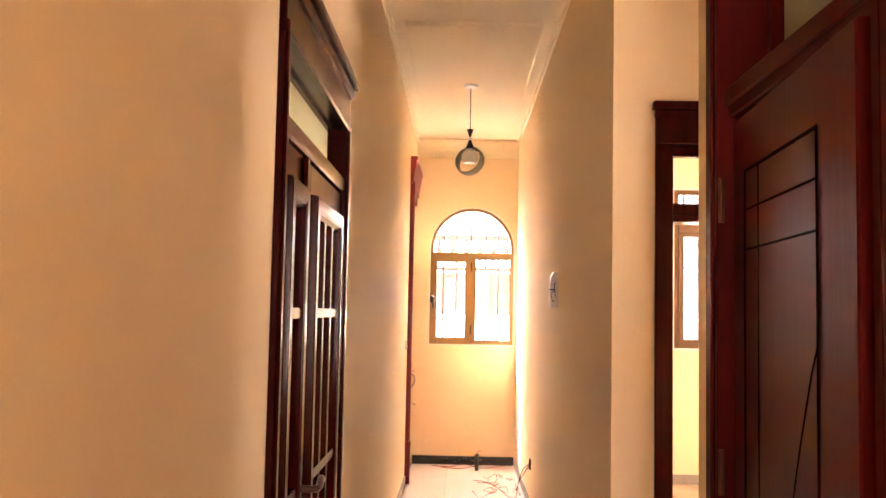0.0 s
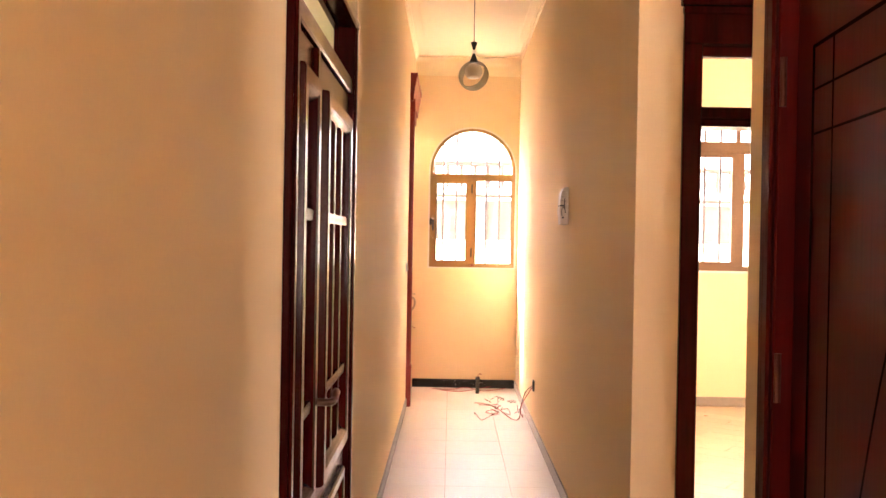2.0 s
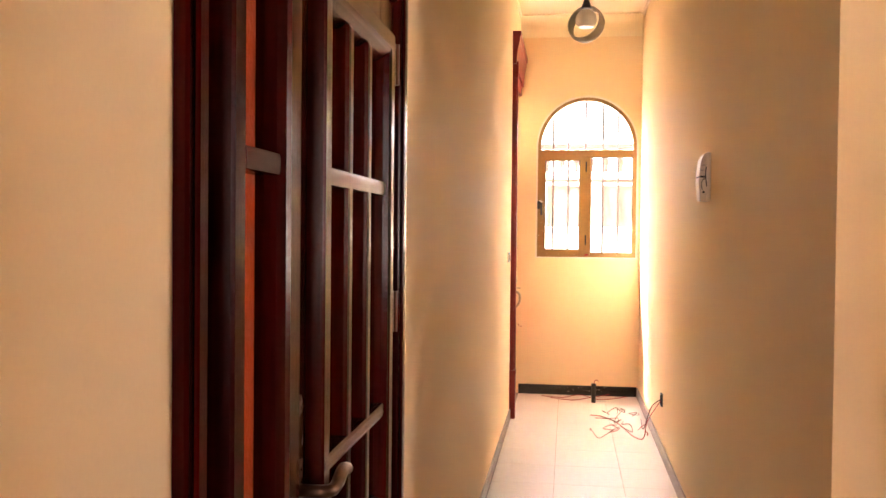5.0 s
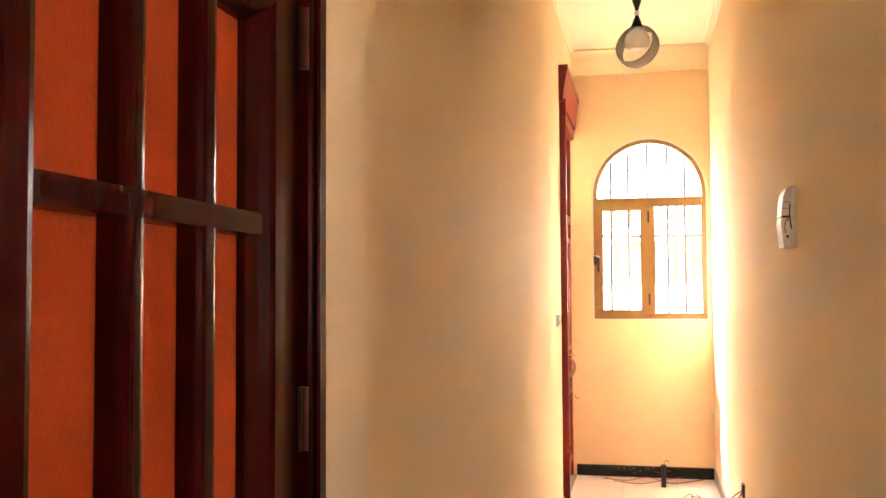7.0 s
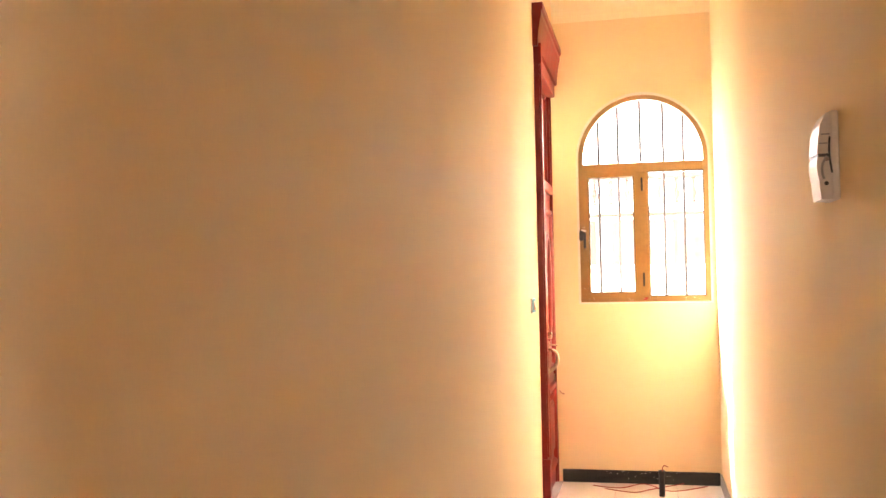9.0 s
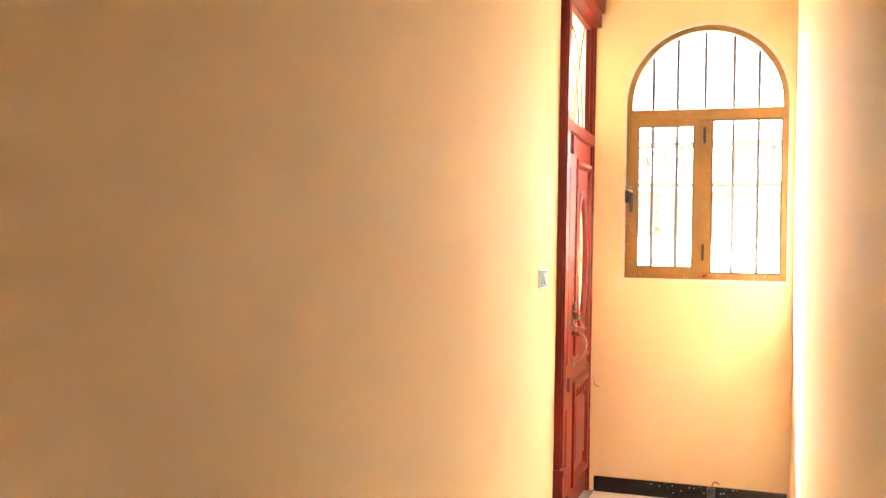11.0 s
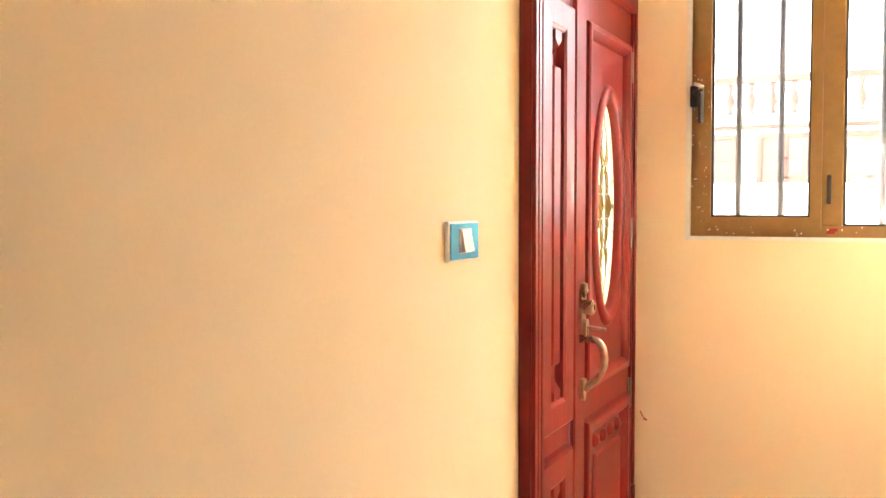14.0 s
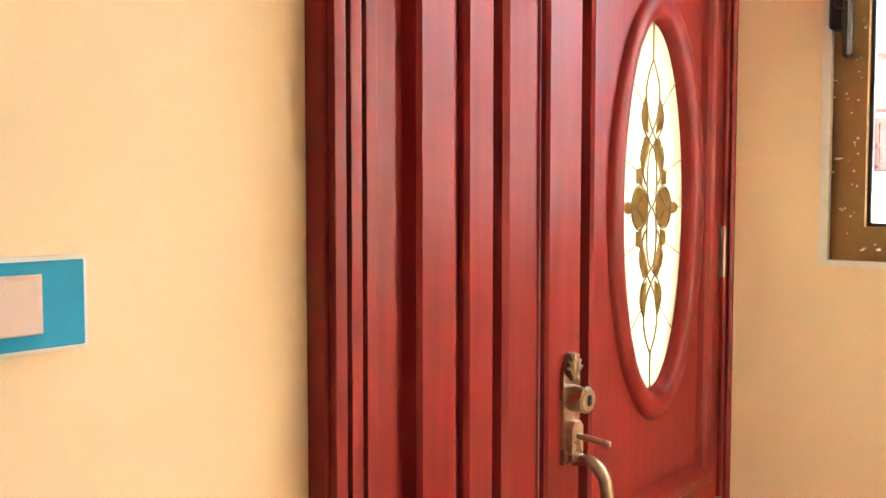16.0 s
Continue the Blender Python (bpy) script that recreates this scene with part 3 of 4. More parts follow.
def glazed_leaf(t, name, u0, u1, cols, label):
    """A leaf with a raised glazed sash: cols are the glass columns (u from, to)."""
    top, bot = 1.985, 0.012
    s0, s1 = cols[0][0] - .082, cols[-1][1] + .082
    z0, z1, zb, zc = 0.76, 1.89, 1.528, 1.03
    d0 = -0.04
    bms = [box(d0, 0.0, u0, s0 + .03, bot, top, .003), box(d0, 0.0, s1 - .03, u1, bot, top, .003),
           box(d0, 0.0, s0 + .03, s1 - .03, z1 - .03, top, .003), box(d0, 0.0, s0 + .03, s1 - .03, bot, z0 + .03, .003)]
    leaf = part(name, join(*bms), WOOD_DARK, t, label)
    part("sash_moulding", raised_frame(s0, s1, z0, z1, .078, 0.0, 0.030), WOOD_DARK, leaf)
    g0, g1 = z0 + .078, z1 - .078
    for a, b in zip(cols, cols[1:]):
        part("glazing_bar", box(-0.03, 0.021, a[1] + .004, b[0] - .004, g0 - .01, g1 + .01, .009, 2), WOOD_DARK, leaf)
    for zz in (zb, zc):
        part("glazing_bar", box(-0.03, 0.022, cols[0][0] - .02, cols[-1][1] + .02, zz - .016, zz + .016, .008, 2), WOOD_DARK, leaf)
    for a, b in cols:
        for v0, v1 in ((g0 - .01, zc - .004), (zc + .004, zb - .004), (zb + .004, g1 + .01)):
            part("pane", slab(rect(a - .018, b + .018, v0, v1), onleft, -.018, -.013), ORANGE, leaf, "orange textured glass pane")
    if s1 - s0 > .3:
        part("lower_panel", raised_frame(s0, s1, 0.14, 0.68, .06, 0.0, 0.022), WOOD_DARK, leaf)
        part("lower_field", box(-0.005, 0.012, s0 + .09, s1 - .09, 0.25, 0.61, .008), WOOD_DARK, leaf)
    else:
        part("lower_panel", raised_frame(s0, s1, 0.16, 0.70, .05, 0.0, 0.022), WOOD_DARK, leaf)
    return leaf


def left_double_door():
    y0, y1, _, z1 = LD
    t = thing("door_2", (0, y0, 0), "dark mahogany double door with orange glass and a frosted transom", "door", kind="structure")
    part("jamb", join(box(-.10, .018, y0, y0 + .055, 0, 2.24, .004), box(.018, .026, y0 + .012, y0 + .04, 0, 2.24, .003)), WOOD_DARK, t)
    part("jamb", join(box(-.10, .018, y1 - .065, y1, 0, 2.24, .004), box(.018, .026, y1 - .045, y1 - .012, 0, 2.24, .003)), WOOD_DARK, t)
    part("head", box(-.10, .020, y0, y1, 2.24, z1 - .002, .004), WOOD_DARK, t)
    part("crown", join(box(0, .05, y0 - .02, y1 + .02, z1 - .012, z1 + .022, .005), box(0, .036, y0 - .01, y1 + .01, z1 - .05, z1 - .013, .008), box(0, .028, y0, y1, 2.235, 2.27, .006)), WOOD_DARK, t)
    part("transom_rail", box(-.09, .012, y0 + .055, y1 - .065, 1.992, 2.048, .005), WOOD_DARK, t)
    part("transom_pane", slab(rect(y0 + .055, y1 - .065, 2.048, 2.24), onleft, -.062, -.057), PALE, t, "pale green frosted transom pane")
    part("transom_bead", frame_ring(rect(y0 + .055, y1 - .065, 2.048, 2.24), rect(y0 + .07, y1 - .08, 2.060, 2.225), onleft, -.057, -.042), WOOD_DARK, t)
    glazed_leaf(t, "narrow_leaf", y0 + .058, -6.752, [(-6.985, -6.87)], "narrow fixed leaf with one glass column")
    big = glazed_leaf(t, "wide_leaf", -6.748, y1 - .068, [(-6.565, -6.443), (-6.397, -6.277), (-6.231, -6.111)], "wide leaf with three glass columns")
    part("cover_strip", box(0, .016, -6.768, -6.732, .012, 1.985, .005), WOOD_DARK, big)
    for v in (1.84, 1.235, .35):
        hinge(t, y1 - .066, v, 0.004, HINGE)
    lock = part("lock_plate", slab([(-6.70 + .018 * math.cos(a), (1.14 if math.sin(a) >= 0 else .82) + .03 * math.sin(a)) for a in [2 * math.pi * i / 24 for i in range(24)]], onleft, 0.0, .006), OLD_BRASS, t, "long brass lock plate")
    part("lever", tube([(.004, -6.70, 1.015), (.05, -6.70, 1.015), (.06, -6.675, 1.018), (.058, -6.62, 1.03), (.055, -6.58, 1.022)], 0.011, 10, 4), OLD_BRASS, lock, smooth=True)
    part("keyhole", lathe([(0.0, .0), (.008, 0.0), (.008, .003), (.0, .003)], (.006, -6.70, .92), 'x', 12), BLACK, lock)
    return t


left_double_door()


def leaded_oval(parent, cu, cv, a, b, d):
    """Hammered glass with brass cames, a braided stem and amber pieces, set back in the oval."""
    p = part("oval_glass", slab(ellipse(cu, cv, a, b), onleft, d, d + .004), CATHEDRAL, parent, "pale hammered glass with brass cames and amber pieces")

    def came(pts, steps=5, r=.0016):
        part("came", tube([onleft(cu + u * a, cv + v * b, d + .006) for u, v in pts], r, 5, steps), LEAD, p)

    def amber(pts):
        part("amber_piece", slab([(cu + u * a, cv + v * b) for u, v in pts], onleft, d + .0042, d + .0062), AMBER, p)

    for s in (1, -1):
        came([(0, s * 1.0), (0, s * .80)], 1)
        for e in (1, -1):
            came([(0, s * .80), (e * .15, s * .70), (e * .20, s * .60), (e * .10, s * .47), (-e * .10, s * .37), (-e * .26, s * .28), (-e * .28, s * .20), (-e * .20, s * .13)])
            came([(e * .22, s * .59), (e * .32, s * .50), (e * .26, s * .42), (e * .08, s * .355), (-e * .08, s * .30), (-e * .14, s * .18), (-e * .12, s * .06), (-e * .02, 0)])
            came([(e * .30, s * .33), (e * .34, s * .26), (e * .26, s * .17), (e * .16, s * .12)])
            came([(e * .46, s * .20), (e * .97, s * .28)], 1, .001)
            came([(e * .28, s * .55), (e * .70, s * .70)], 1, .001)
            amber([(e * .20, s * .58), (e * .31, s * .50), (e * .26, s * .43), (e * .12, s * .40), (e * .15, s * .49)])
            amber([(e * .06, s * .36), (e * .22, s * .38), (e * .32, s * .30), (e * .27, s * .18), (e * .18, s * .25)])
            amber([(e * .30, s * .22), (e * .45, s * .20), (e * .44, s * .13), (e * .28, s * .12)])
    for e in (1, -1):
        came([(e * .80, 0), (e * .99, 0)], 1, .001)
        came([(e * (.36 + .23 * math.cos(q)), .118 * math.sin(q)) for q in [2 * math.pi * k / 20 for k in range(21)]], 1)
        came([(e * (.66 + .13 * math.cos(q)), .030 * math.sin(q)) for q in [2 * math.pi * k / 14 for k in range(15)]], 1)
        came([(e * .18, .09), (e * .36, .03), (e * .56, -.03)], 4)
        came([(e * .18, -.09), (e * .36, -.03), (e * .56, .03)], 4)
        amber([(e * (.36 + .21 * math.cos(q)), .110 * math.sin(q)) for q in [2 * math.pi * k / 18 for k in range(18)]])
        amber([(e * (.66 + .11 * math.cos(q)), .026 * math.sin(q)) for q in [2 * math.pi * k / 12 for k in range(12)]])
    return p


def front_door():
    y0, y1, _, z1 = FD
    t = thing("door_3", (0, y0, 0), "red lacquered front door with a narrow side leaf and oval leaded glass", "door", kind="structure")
    def casing(u0, u1, k=1.0):
        w = (u1 - u0)
        bms = [box(0, .030 * k, u0, u1, .36, 2.72, .002)]
        for q in range(3):
            bms.append(box(.030 * k, .040 * k, u0 + w * (.08 + .31 * q), u0 + w * (.30 + .31 * q), .38, 2.60, .0015, 2))
        bms.append(box(0, .044 * k, u0 - .006, u1, 0, .36, .002))
        bms.append(box(0, .048 * k, u0 - .008, u1, .34, .37, .002))
        bms.append(box(0, .044 * k, u0 - .006, u1, 2.60, 2.72, .002))
        return join(*bms)
    part("casing", casing(y0 - .026, y0 + .046), WOOD, t, "fluted casing")
    part("jamb", join(box(-.12, .014, y0, y0 + .098, 0, 2.62, .003), box(-.12, -.060, y0 + .098, y0 + .112, 0, 2.62, .002)), WOOD, t)
    part("jamb", join(box(-.12, -.026, y1 - .026, y1, 0, 2.62, .002), box(-.026, -.014, y1 - .018, y1, 0, .36, .003), box(-.026, -.016, y1 - .016, y1, .36, 2.62, .004)), WOOD, t)
    part("head", box(-.12, .012, y0, y1, 2.62, z1 - .002, .004), WOOD, t)
    part("crown", loops([[(o, y, v) for o, v in ((0, 2.70), (.028, 2.70), (.030, 2.74), (.036, 2.79), (.046, 2.85), (.052, 2.87), (.052, 2.90), (.062, 2.91), (.062, 2.945), (0, 2.945))] for y in (y0 - .06, -.004)]), WOOD, t, "stepped crown moulding")
    part("transom_rail", box(-.10, -.012, y0 + .098, y1 - .026, 1.945, 2.005, .005), WOOD, t)
    pane = part("transom_pane", slab(rect(y0 + .098, y1 - .026, 2.005, 2.62), onleft, -.075, -.07), CATHEDRAL, t, "patterned frosted transom glass")
    cu = (y0 + y1 + .035) / 2
    for r in (.16, .28, .40):
        part("came", tube([onleft(cu + r * math.cos(math.pi * i / 12), 2.01 + 1.3 * r * math.sin(math.pi * i / 12), -.068) for i in range(13)], .005, 6), LEAD, pane)
    for s in (-1, 1):
        part("came", tube([onleft(cu + s * .10, 2.01, -.068), onleft(cu + s * .24, 2.30, -.068), onleft(cu + s * .42, 2.60, -.068)], .005, 6, 4), LEAD, pane)
    part("glass_arc", slab([(cu + .17 * math.cos(math.pi * i / 14), 2.01 + .3 * math.sin(math.pi * i / 14)) for i in range(15)], onleft, -.0699, -.066), PALE, pane)
    part("transom_bead", frame_ring(rect(y0 + .098, y1 - .026, 2.005, 2.62), rect(y0 + .115, y1 - .042, 2.02, 2.605), onleft, -.07, -.045), WOOD, t)

    # narrow leaf
    F = -.034
    a0, a1 = y0 + .114, -.655
    nl = part("narrow_leaf", box(F - .045, F, a0, a1, .012, 1.942, .003), WOOD, t, "narrow side leaf with two carved panels")
    for v0, v1 in ((.725, 1.84), (.14, .66)):
        part("panel_moulding", flat_frame(-.944, -.690, v0, v1, .086, F, F + .026), WOOD, nl)
        m0, m1 = -.838, -.778
        part("panel_field", box(F - .004, F + .016, m0, m1, v0 + .17, v1 - .17, .006), WOOD, nl)
        for vv, s in ((v0 + .095, 1), (v1 - .095, -1)):
            o = [(m0 - .004, vv - .030 * s), (m1 + .004, vv - .030 * s), (m1 + .004, vv + .012 * s), ((m0 + m1) / 2, vv + .045 * s), (m0 - .004, vv + .012 * s)]
            q = [(m0 + .006, vv - .016 * s), (m1 - .006, vv - .016 * s), (m1 - .006, vv + .008 * s), ((m0 + m1) / 2, vv + .026 * s), (m0 + .006, vv + .008 * s)]
            part("carved_dart", loops([[onleft(u, v, F) for u, v in o], [onleft(u, v, F + .018) for u, v in q]]), WOOD, nl)
    # wide leaf
    b0, b1 = -.646, y1 - .028
    cu, cv, ga, gb = -.292, 1.309, .121, .322
    n = 64
    d0, d1 = F - .045, F
    outer = []
    hu0, hu1, hv0, hv1 = b0, b1, .012, 1.942
    for i in range(n):
        a = 2 * math.pi * i / n
        c, s = math.cos(a), math.sin(a)
        k = min(((hu1 - cu) if c > 0 else (cu - hu0)) / max(abs(c), 1e-6), ((hv1 - cv) if s > 0 else (cv - hv0)) / max(abs(s), 1e-6))
        outer.append((cu + c * k, cv + s * k))
    for cornu, cornv in ((hu0, hv0), (hu0, hv1), (hu1, hv0), (hu1, hv1)):
        i = min(range(n), key=lambda q: (outer[q][0] - cornu) ** 2 + (outer[q][1] - cornv) ** 2)
        outer[i] = (cornu, cornv)
    hole = [(cu + (ga + .004) * math.cos(2 * math.pi * i / n), cv + (gb + .004) * math.sin(2 * math.pi * i / n)) for i in range(n)]
    wl = part("wide_leaf", frame_ring(outer, hole, onleft, d0, d1), WOOD, t, "wide leaf with oval glass over a carved panel")
    def e(k):
        return ellipse(cu, cv, ga + k, gb + k, n)
    part("oval_moulding", profile_ring([(e(.050), d1), (e(.047), d1 + .007), (e(.040), d1 + .012), (e(.028), d1 + .014), (e(.016), d1 + .012), (e(.008), d1 + .007), (e(.003), d1 - .002), (e(-.003), d1 - .014)], onleft), WOOD, wl, smooth=True)
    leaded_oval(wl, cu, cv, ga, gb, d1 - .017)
    # black ring colours in the shade of the deep glass reveal
    part("reveal_shade", frame_ring(e(.003), e(-.003), onleft, d1 - .045, d1 - .014), BLACK, wl)
    part("panel_moulding", raised_frame(-.548, b1 - .056, .775, 1.835, .044, d1, d1 + .022), WOOD, wl)
    part("panel_moulding", raised_frame(-.548, b1 - .056, .14, .690, .055, d1, d1 + .024), WOOD, wl)
    p0, p1 = b0 + .21, b1 - .13
    part("panel_field", box(d1 - .004, d1 + .012, p0, p1, .25, .57, .008), WOOD, wl)
    for s in range(4):
        u = p0 + .02 + s * (p1 - p0 - .04) / 3
        part("carved_scallop", lathe([(.022, 0), (.019, .010), (.010, .015), (.0, .016)], (d1, u, .605), 'x', 14), WOOD, wl, smooth=True)
    part("cover_strip", box(d1 - .002, d1 + .016, -.654, -.562, .012, 1.942, .005), WOOD, t)
    for v in (1.77, 1.22, .68):
        hinge(t, b1 + .001, v, d1 + .0, STEEL)
    # handle set
    hu, hd = -.598, d1 + .016
    def onh(u, v, d):
        return (hd + d, u, v)
    hs = part("handle_plate", slab([(hu - .021, .930), (hu + .021, .930), (hu + .023, 1.05), (hu + .021, 1.075), (hu + .010, 1.091), (hu, 1.098), (hu - .010, 1.091), (hu - .021, 1.075), (hu - .023, 1.05)], onh, .0, .007), BRASS, t, "ornate aged brass handle set with a shell crest")
    for k in range(7):
        a = math.radians(30 + 20 * k)
        part("shell_rib", tube([onh(hu, 1.056, .008), onh(hu + .020 * math.cos(a), 1.056 + .040 * math.sin(a), .012)], .0036, 6), BRASS, hs)
    part("cylinder_lock", lathe([(.0, .030), (.004, .030), (.017, .030), (.020, .026), (.020, .0)], onh(hu + .002, 1.028, .006), 'x', 24), BRASS, hs)
    part("keyhole", box(hd + .036, hd + .0385, hu - .002, hu + .006, 1.020, 1.036, .001), BLACK, hs)
    part("thumb_plate", slab([(hu - .015, .936), (hu + .015, .936), (hu + .015, .985), (hu + .008, .994), (hu - .008, .994), (hu - .015, .985)], onh, .007, .018), BRASS, hs)
    part("thumb_latch", tube([onh(hu + .0, .972, .016), onh(hu + .004, .970, .04), onh(hu + .008, .966, .068)], .005, 8, 3), BRASS, hs, smooth=True)
    part("pull", tube([onh(hu, .936, .012), onh(hu + .002, .936, .040), onh(hu + .004, .915, .062), onh(hu + .004, .87, .066), onh(hu + .002, .83, .048), onh(hu, .81, .024), onh(hu, .795, .012)], .010, 10, 5), BRASS, hs, smooth=True)
    part("foot_plate", slab([(hu - .016, .825), (hu + .016, .825), (hu + .018, .795), (hu + .008, .77), (hu, .763), (hu - .008, .77), (hu - .018, .795)], onh, .0, .012), BRASS, hs)
    return t


front_door()


# ---- panelled side door of the lobby ----
def onright(u, v, d):
    return (XR - d, u, v)


def side_door():
    y0, y1, _, z1 = SD
    t = thing("door_4", (XR, y0, 0), "dark mahogany panelled door with grooved lines, a little ajar", "door", kind="structure")
    for u in (y0, y1 - .095):
        part("jamb", join(box(XR - .014, XR + .16, u, u + .095, 0, z1, .004), box(XR - .024, XR - .014, u + .012, u + .045, 0, z1, .004), box(XR - .020, XR - .014, u + .052, u + .068, 0, z1, .003)), WOOD_FLAT, t)
    part("head", join(box(XR - .014, XR + .16, y0 + .095, y1 - .095, z1 - .06, z1, .004), box(XR - .03, XR - .014, y0, y1, z1 - .03, z1, .005)), WOOD_FLAT, t)
    part("transom_rail", join(box(XR + .012, XR + .15, y0 + .095, y1 - .095, 1.985, 2.06, .004), box(XR + .002, XR + .012, y0 + .095, y1 - .095, 2.01, 2.05, .004)), WOOD_FLAT, t)
    part("transom_pane", slab(rect(y0 + .095, y1 - .095, 2.06, z1 - .06), onright, -.135, -.130), PALE, t, "frosted transom pane")
    part("transom_bead", frame_ring(rect(y0 + .095, y1 - .095, 2.06, z1 - .06), rect(y0 + .12, y1 - .12, 2.08, z1 - .08), onright, -.13, -.10), WOOD_FLAT, t)
    u0, u1 = -8.118, y1 - .10

    def onleaf(u, v, d):
        """On the face of the leaf, which stands a little open into the lobby."""
        return (1.073 - .0634 * (u1 - u) - d, u, v)

    w = .004
    leaf = part("door_leaf", loops([[onleaf(u, v, d) for u, v in rect(u0 + k, u1 - k, .012 + k, 1.975 - k)] for k, d in ((w, -.040), (0, -.036), (0, -.004), (w, 0))]), WOOD_FLAT, t, "flat leaf with thin incised lines")

    # nothing is cut: near-black rods carry the shade of the grooves in their colour
    def groove(pts, r=.0045):
        part("groove_shade_rod", tube([onleaf(u, v, -.001) for u, v in pts], r, 6, 5 if len(pts) > 2 else 0), LINE, leaf)
    a, b = -7.476, -7.945
    groove([(a, .25), (a, 1.850)])
    groove([(b, .25), (b, 1.850)])
    groove([(a, 1.850), (b, 1.850)])
    groove([(-7.582, .25), (-7.582, 1.850)], .003)
    groove([(a, 1.767), (b, 1.767)], .003)
    groove([(a, 1.682), (b, 1.682)], .003)
    groove([(b, 1.50), (b + .05, 1.42), (b + .15, 1.20), (b + .27, .80), (b + .34, .25)], .003)
    for v in (1.80, 1.2, .3):
        part("hinge", tube([(XR - .004, u1 + .006, v - .05), (XR - .004, u1 + .006, v + .05)], .007, 10), HINGE, t, "steel butt hinge")
    return t


side_door()


# ---- fittings ----
def pendant_lamp():
    c = (0.523, -2.50)
    t = thing("pendant_lamp", (c[0], c[1], H - .03), "black pendant lamp with a smoky ring round an opal globe", "lamp")
    part("ceiling_rose", lathe([(.0, -.001), (.055, -.001), (.055, -.012), (.048, -.02), (.0, -.022)], (c[0], c[1], H - .03), 'z', 28), WHITE, t, "white disc rose")
    part("cord", tube([(c[0], c[1], H - .05), (c[0], c[1], 2.925)], .003, 8), IRON, t)
    part("upper_cone", lathe([(.0, .06), (.024, .06), (.024, .055), (.008, .005), (.008, .0), (.0, .0)], (c[0], c[1], 2.868), 'z', 24), BLACK, t)
    part("clear_bead", lathe([(.0, .024), (.013, .024), (.015, .012), (.013, .0), (.0, .0)], (c[0], c[1], 2.845), 'z', 20), WHITE, t)
    part("lower_cone", lathe([(.0, .065), (.009, .065), (.032, .004), (.034, .0), (.0, .0)], (c[0], c[1], 2.780), 'z', 24), BLACK, t)
    R, zc = .112, 2.685
    prof_o, prof_i = [], []
    for k in range(13):
        h = -.036 + .072 * k / 12
        prof_o.append((math.sqrt(R * R - h * h), h))
    for k in range(13):
        h = .036 - .072 * k / 12
        prof_i.append((math.sqrt(R * R - h * h) - .005, h))
    band = lathe(prof_o + prof_i + [prof_o[0]], (0, 0, 0), 'y', 48)
    bmesh.ops.transform(band, matrix=Matrix.Translation((c[0], c[1], zc)) @ Matrix.Rotation(radians(-28), 4, 'Z') @ Matrix.Rotation(radians(-16), 4, 'X'), verts=band.verts[:])
    part("ring_shade", band, SMOKE, t, "open ring of smoky acrylic", smooth=True)
    part("globe", lathe([(.064 * math.sin(math.pi * k / 16), max(-.045, -.064 * math.cos(math.pi * k / 16))) for k in range(17)], (c[0], c[1], 2.712), 'z', 32), OPAL, t, smooth=True)
    return t


pendant_lamp()


def light_switch():
    """Wide switch plate by the front door."""
    u0, u1, v0, v1 = -1.508, -1.370, 1.204, 1.282
    t = thing("light_switch", (0, (u0 + u1) / 2, v0), "wide teal switch plate with a white edge and pale rocker", "light switch")
    part("back_plate", box(0, .009, u0, u1, v0, v1, .003, 2), WHITE, t)
    part("face_film", box(.009, .0115, u0 + .006, u1 - .004, v0 + .004, v1 - .004, .001), TEAL, t, "teal protective film")
    part("rocker_frame", box(.0115, .0135, -1.466, -1.410, v0 + .016, v1 - .014, .001), ROCKER, t)
    rk = loops([[onleft(u, v, d) for u, v, d in ((-1.460, v0 + .018, .0135), (-1.416, v0 + .018, .0135), (-1.416, v1 - .017, .0135), (-1.460, v1 - .017, .0135))],
                [onleft(u, v, d) for u, v, d in ((-1.459, v0 + .019, .0225), (-1.417, v0 + .019, .0225), (-1.417, v1 - .018, .015), (-1.459, v1 - .018, .015))]])
    part("rocker", rk, ROCKER, t, "pale pink rocker")
    return t


light_switch()


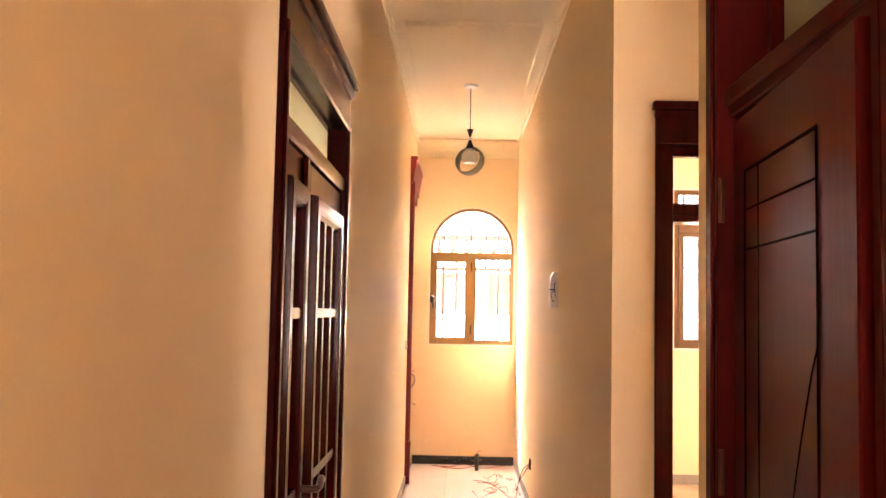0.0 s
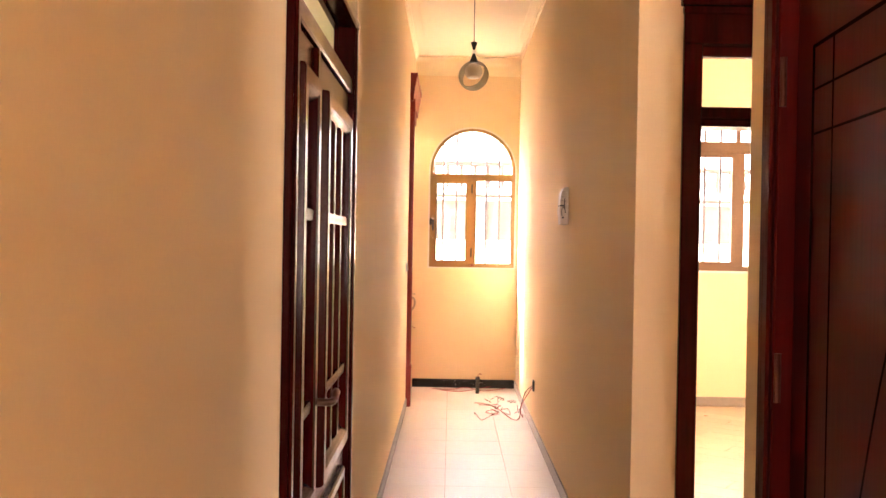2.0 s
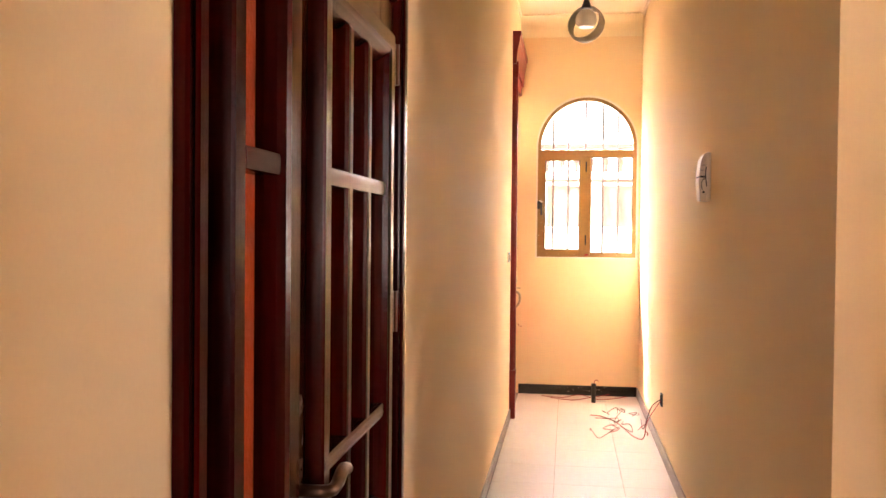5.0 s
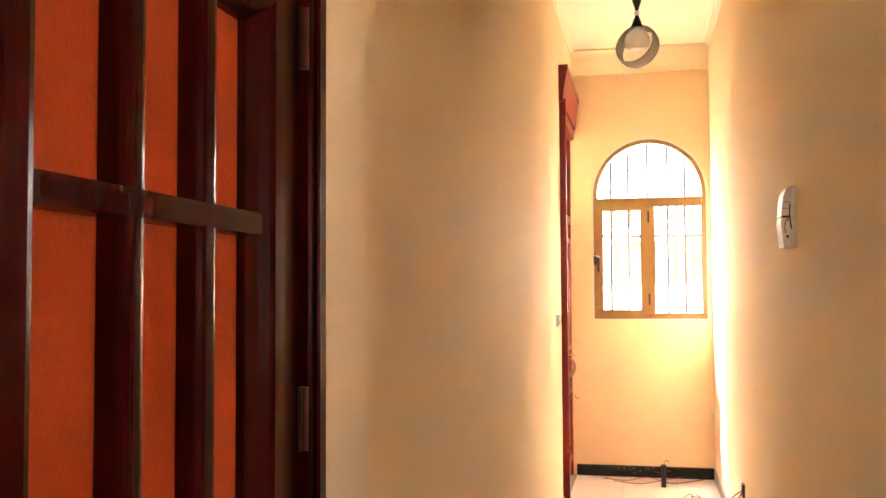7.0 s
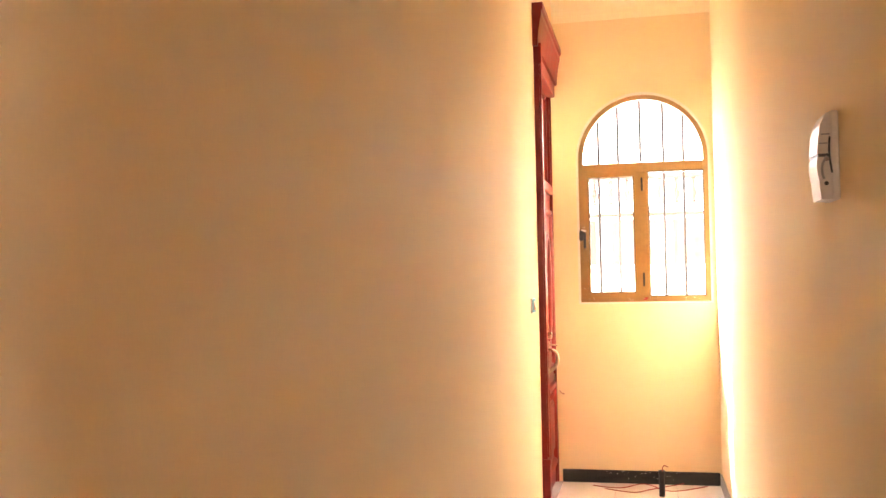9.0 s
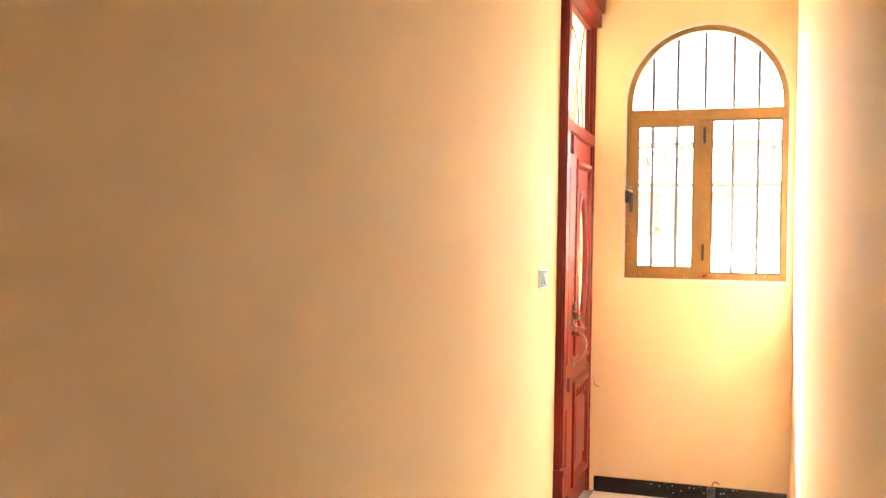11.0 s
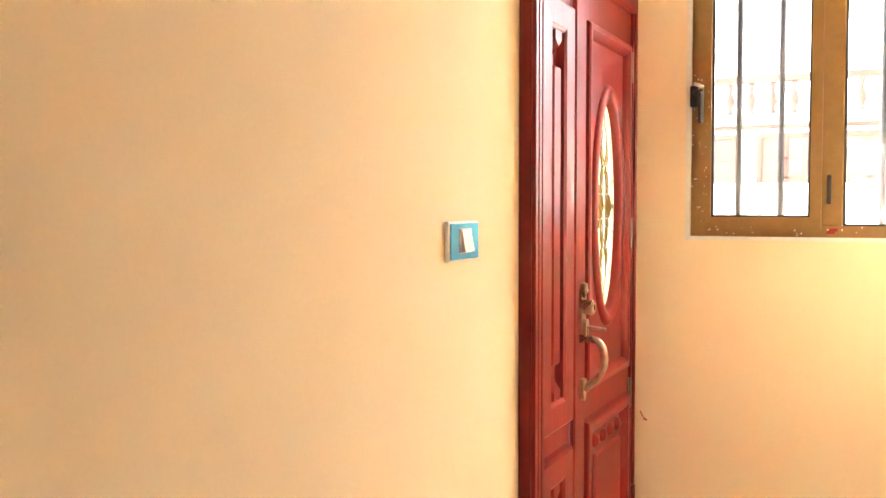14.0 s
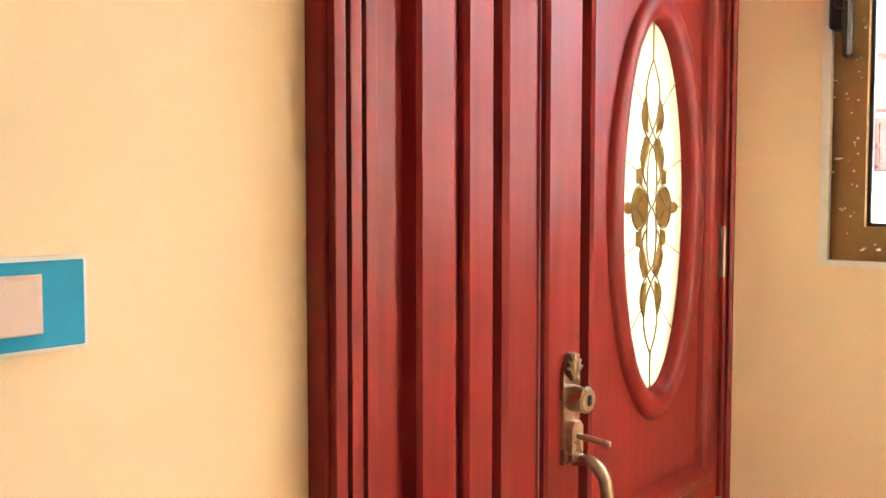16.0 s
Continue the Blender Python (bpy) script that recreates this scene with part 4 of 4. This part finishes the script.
def breaker_box():
    """White switch box standing off the right wall."""
    y0, y1 = -3.96, -3.85
    t = thing("wall_switch_box", (W, y0, 1.575), "ivory switch box with a sloping cover on the wall", "switch box")
    part("back_plate", box(W - .020, W, y0 - .004, y1 + .004, 1.575, 1.790, .004), IVORY, t)
    prof = [(.018, 1.789), (.030, 1.783), (.042, 1.757), (.045, 1.737), (.046, 1.731), (.049, 1.703), (.050, 1.687), (.018, 1.687)]
    part("upper_body", loops([[(W - d, y, z) for d, z in prof] for y in (y0, y1)]), IVORY, t, "sloping ivory upper body")
    for k in range(2):
        part("rib", box(W - .040 - .004 * k, W - .020, y0 - .002, y0, 1.732 - .022 * k, 1.735 - .022 * k), SKIRT, t)
    prof = [(.018, 1.679), (.050, 1.679), (.052, 1.661), (.050, 1.637), (.047, 1.625), (.046, 1.605), (.043, 1.577), (.018, 1.577)]
    part("lower_body", loops([[(W - d, y, z) for d, z in prof] for y in (y0, y1)]), IVORY, t, "ivory lower body")
    part("dark_gap", box(W - .048, W - .018, y0 + .001, y1 - .001, 1.678, 1.688), BLACK, t)
    part("curved_seam", tube([(W - .021, y0 - .001, 1.727), (W - .023, y0 - .001, 1.695), (W - .021, y0 - .001, 1.665), (W - .018, y0 - .004, 1.640)], .0025, 6, 4), BLACK, t)
    part("lever_slot", tube([(W - .028, y0 - .001, 1.680), (W - .038, y0 - .001, 1.663), (W - .040, y0 - .001, 1.643), (W - .036, y0 - .001, 1.625)], .003, 6, 4), SKIRT, t)
    part("indicator", lathe([(.0, -.004), (.006, -.003), (.006, .0), (.0, .0)], (W - .029, y0, 1.674), 'y', 12), STEEL, t)
    part("screw_hole", lathe([(.0, -.002), (.005, -.002), (.005, .0), (.0, .0)], (W - .031, y0, 1.615), 'y', 12), BLACK, t)
    return t


breaker_box()


def wall_socket():
    t = thing("socket_box", (W, -2.05, .33), "open black socket box with loose wires", "socket")
    part("box_rim", frame_ring(rect(-2.085, -2.015, .31, .39), rect(-2.075, -2.025, .32, .38), lambda u, v, d: (W - d, u, v), 0, .012), BLACK, t)
    part("inner_box", box(W - .004, W, -2.075, -2.025, .32, .38), BLACK, t)
    return t


wall_socket()


def loose_cables():
    rnd = random.Random(4)
    t = thing("loose_cables", (.85, -.9, 0), "tangle of loose red and brown cables on the floor", "cable")
    runs = [
        ([(W - .012, -2.05, .35), (.99, -1.95, .28), (.97, -1.7, .10), (.98, -1.4, .02), (1.0, -1.0, .006)], WIRE_BLACK, .003),
        ([(W - .012, -2.05, .34), (.96, -2.02, .20), (.95, -1.85, .05), (.90, -1.6, .006), (.82, -1.2, .006), (.72, -.95, .006), (.62, -.9, .006)], WIRE_RED, .003),
    ]
    for k in range(9):
        x, y = rnd.uniform(.76, .96), rnd.uniform(-1.45, -.6)
        pts = []
        for i in range(6):
            pts.append((min(1.0, max(.55, x)), y, .005 + (.03 if rnd.random() < .3 else .0)))
            x += rnd.uniform(-.09, .08)
            y += rnd.uniform(-.15, .15)
        runs.append((pts, WIRE_RED if k % 4 == 0 else WIRE_BLACK, .0022))
    runs.append(([(.22, -.12, .005), (.40, -.17, .005), (.55, -.10, .02), (.72, -.22, .005), (.95, -.12, .02)], WIRE_RED, .003))
    runs.append(([(.30, -.20, .005), (.48, -.28, .005), (.60, -.18, .005), (.80, -.15, .04)], WIRE_RED, .003))
    for pts, m, r in runs:
        part("cable", tube(pts, r, 6, 6), m, t)
    return t


loose_cables()


def conduit_stub():
    t = thing("conduit_stub", (.66, -.34, 0), "short black conduit stub standing out of the floor", "pipe")
    part("pipe", lathe([(.018, 0), (.018, .13), (.021, .135), (.021, .16), (.014, .16), (.014, .02)], (.66, -.34, 0), 'z', 16), BLACK, t, smooth=False)
    part("wire_end", tube([(.66, -.34, .02), (.662, -.34, .15), (.675, -.335, .19), (.70, -.33, .18)], .003, 6, 4), WIRE_RED, t)


conduit_stub()


def wire_stub():
    t = thing("wire_stub", (.01, 0, .60), "thin bent wire end sticking out of the wall", "wire")
    part("strand", tube([(.001, -.001, .615), (.010, -.006, .600), (.024, -.022, .594), (.036, -.050, .597), (.030, -.075, .605)], .0022, 6, 4), WIRE_RED, t)


wire_stub()

# ---- laid tiles ----
floor_ob = bpy.data.objects["floor"]
xs = [0.011, 0.368, 0.758, 1.039]
spots, meshes = [], {}
PITCH = 0.42
for i in range(3):
    meshes[i] = mesh_of("tile", box(.0012, xs[i + 1] - xs[i] - .0012, .0012, PITCH - .0012, -.008, 0, .0008), TILE)
meshes[3] = mesh_of("tile", box(.0012, .39, .0012, PITCH - .0012, -.008, 0, .0008), TILE)
y = -2.90 + PITCH * 6
rows = []
while y > YB + .01:
    rows.append(y)
    y -= PITCH
for y in rows:
    for i in range(3):
        if y + PITCH > 0.001:
            continue
        spots.append((i, (xs[i], y, 0)))
    if y + PITCH < YC and y > YS - .01:
        for k in range(4):
            spots.append((3, (1.039 + k * .392, y, 0)))
pieces("tile", floor_ob, meshes, spots)
yend = max(r for r in rows if r + PITCH <= 0.001) + PITCH
for i in range(3):
    m = mesh_of("tile", box(.0012, xs[i + 1] - xs[i] - .0012, .0012, -.014 - yend, -.008, 0, .0008), TILE)
    pieces("tile", floor_ob, {0: m}, [(0, (xs[i], yend, 0))])


def clip(poly, x0, x1, y0, y1):
    for axis, lim, sign in ((0, x0, 1), (0, x1, -1), (1, y0, 1), (1, y1, -1)):
        out = []
        for p, q in zip(poly, poly[1:] + poly[:1]):
            a, b = sign * (p[axis] - lim), sign * (q[axis] - lim)
            if a >= 0:
                out.append(p)
            if a * b < 0:
                s = a / (a - b)
                out.append((p[0] + s * (q[0] - p[0]), p[1] + s * (q[1] - p[1])))
        poly = out
        if len(poly) < 3:
            return []
    return poly


bed_ob = bpy.data.objects["floor_bedroom"]
ang = radians(-35)
ca, sa = math.cos(ang), math.sin(ang)
PW, PL = 0.20, 1.0
for i in range(-32, 36):
    for j in range(-7, 8):
        u0, v0 = j * PL + (i % 3) * PL / 3, i * PW
        quad = [(u0 + .0015, v0 + .0015), (u0 + PL - .0015, v0 + .0015), (u0 + PL - .0015, v0 + PW - .0015), (u0 + .0015, v0 + PW - .0015)]
        poly = clip([(2.8 + u * ca - v * sa, -3.2 + u * sa + v * ca) for u, v in quad], 1.34, 4.59, YC + .16, RY - .012)
        if len(poly) >= 3:
            part("plank", loops([[(x, yy, -.008) for x, yy in poly], [(x, yy, 0) for x, yy in poly]]), PLANK, bed_ob)
structure("door_sill", box(RD[0], 4.6, YC, YC + .158, -.008, .0, .001), SKIRT, "grey stone threshold")
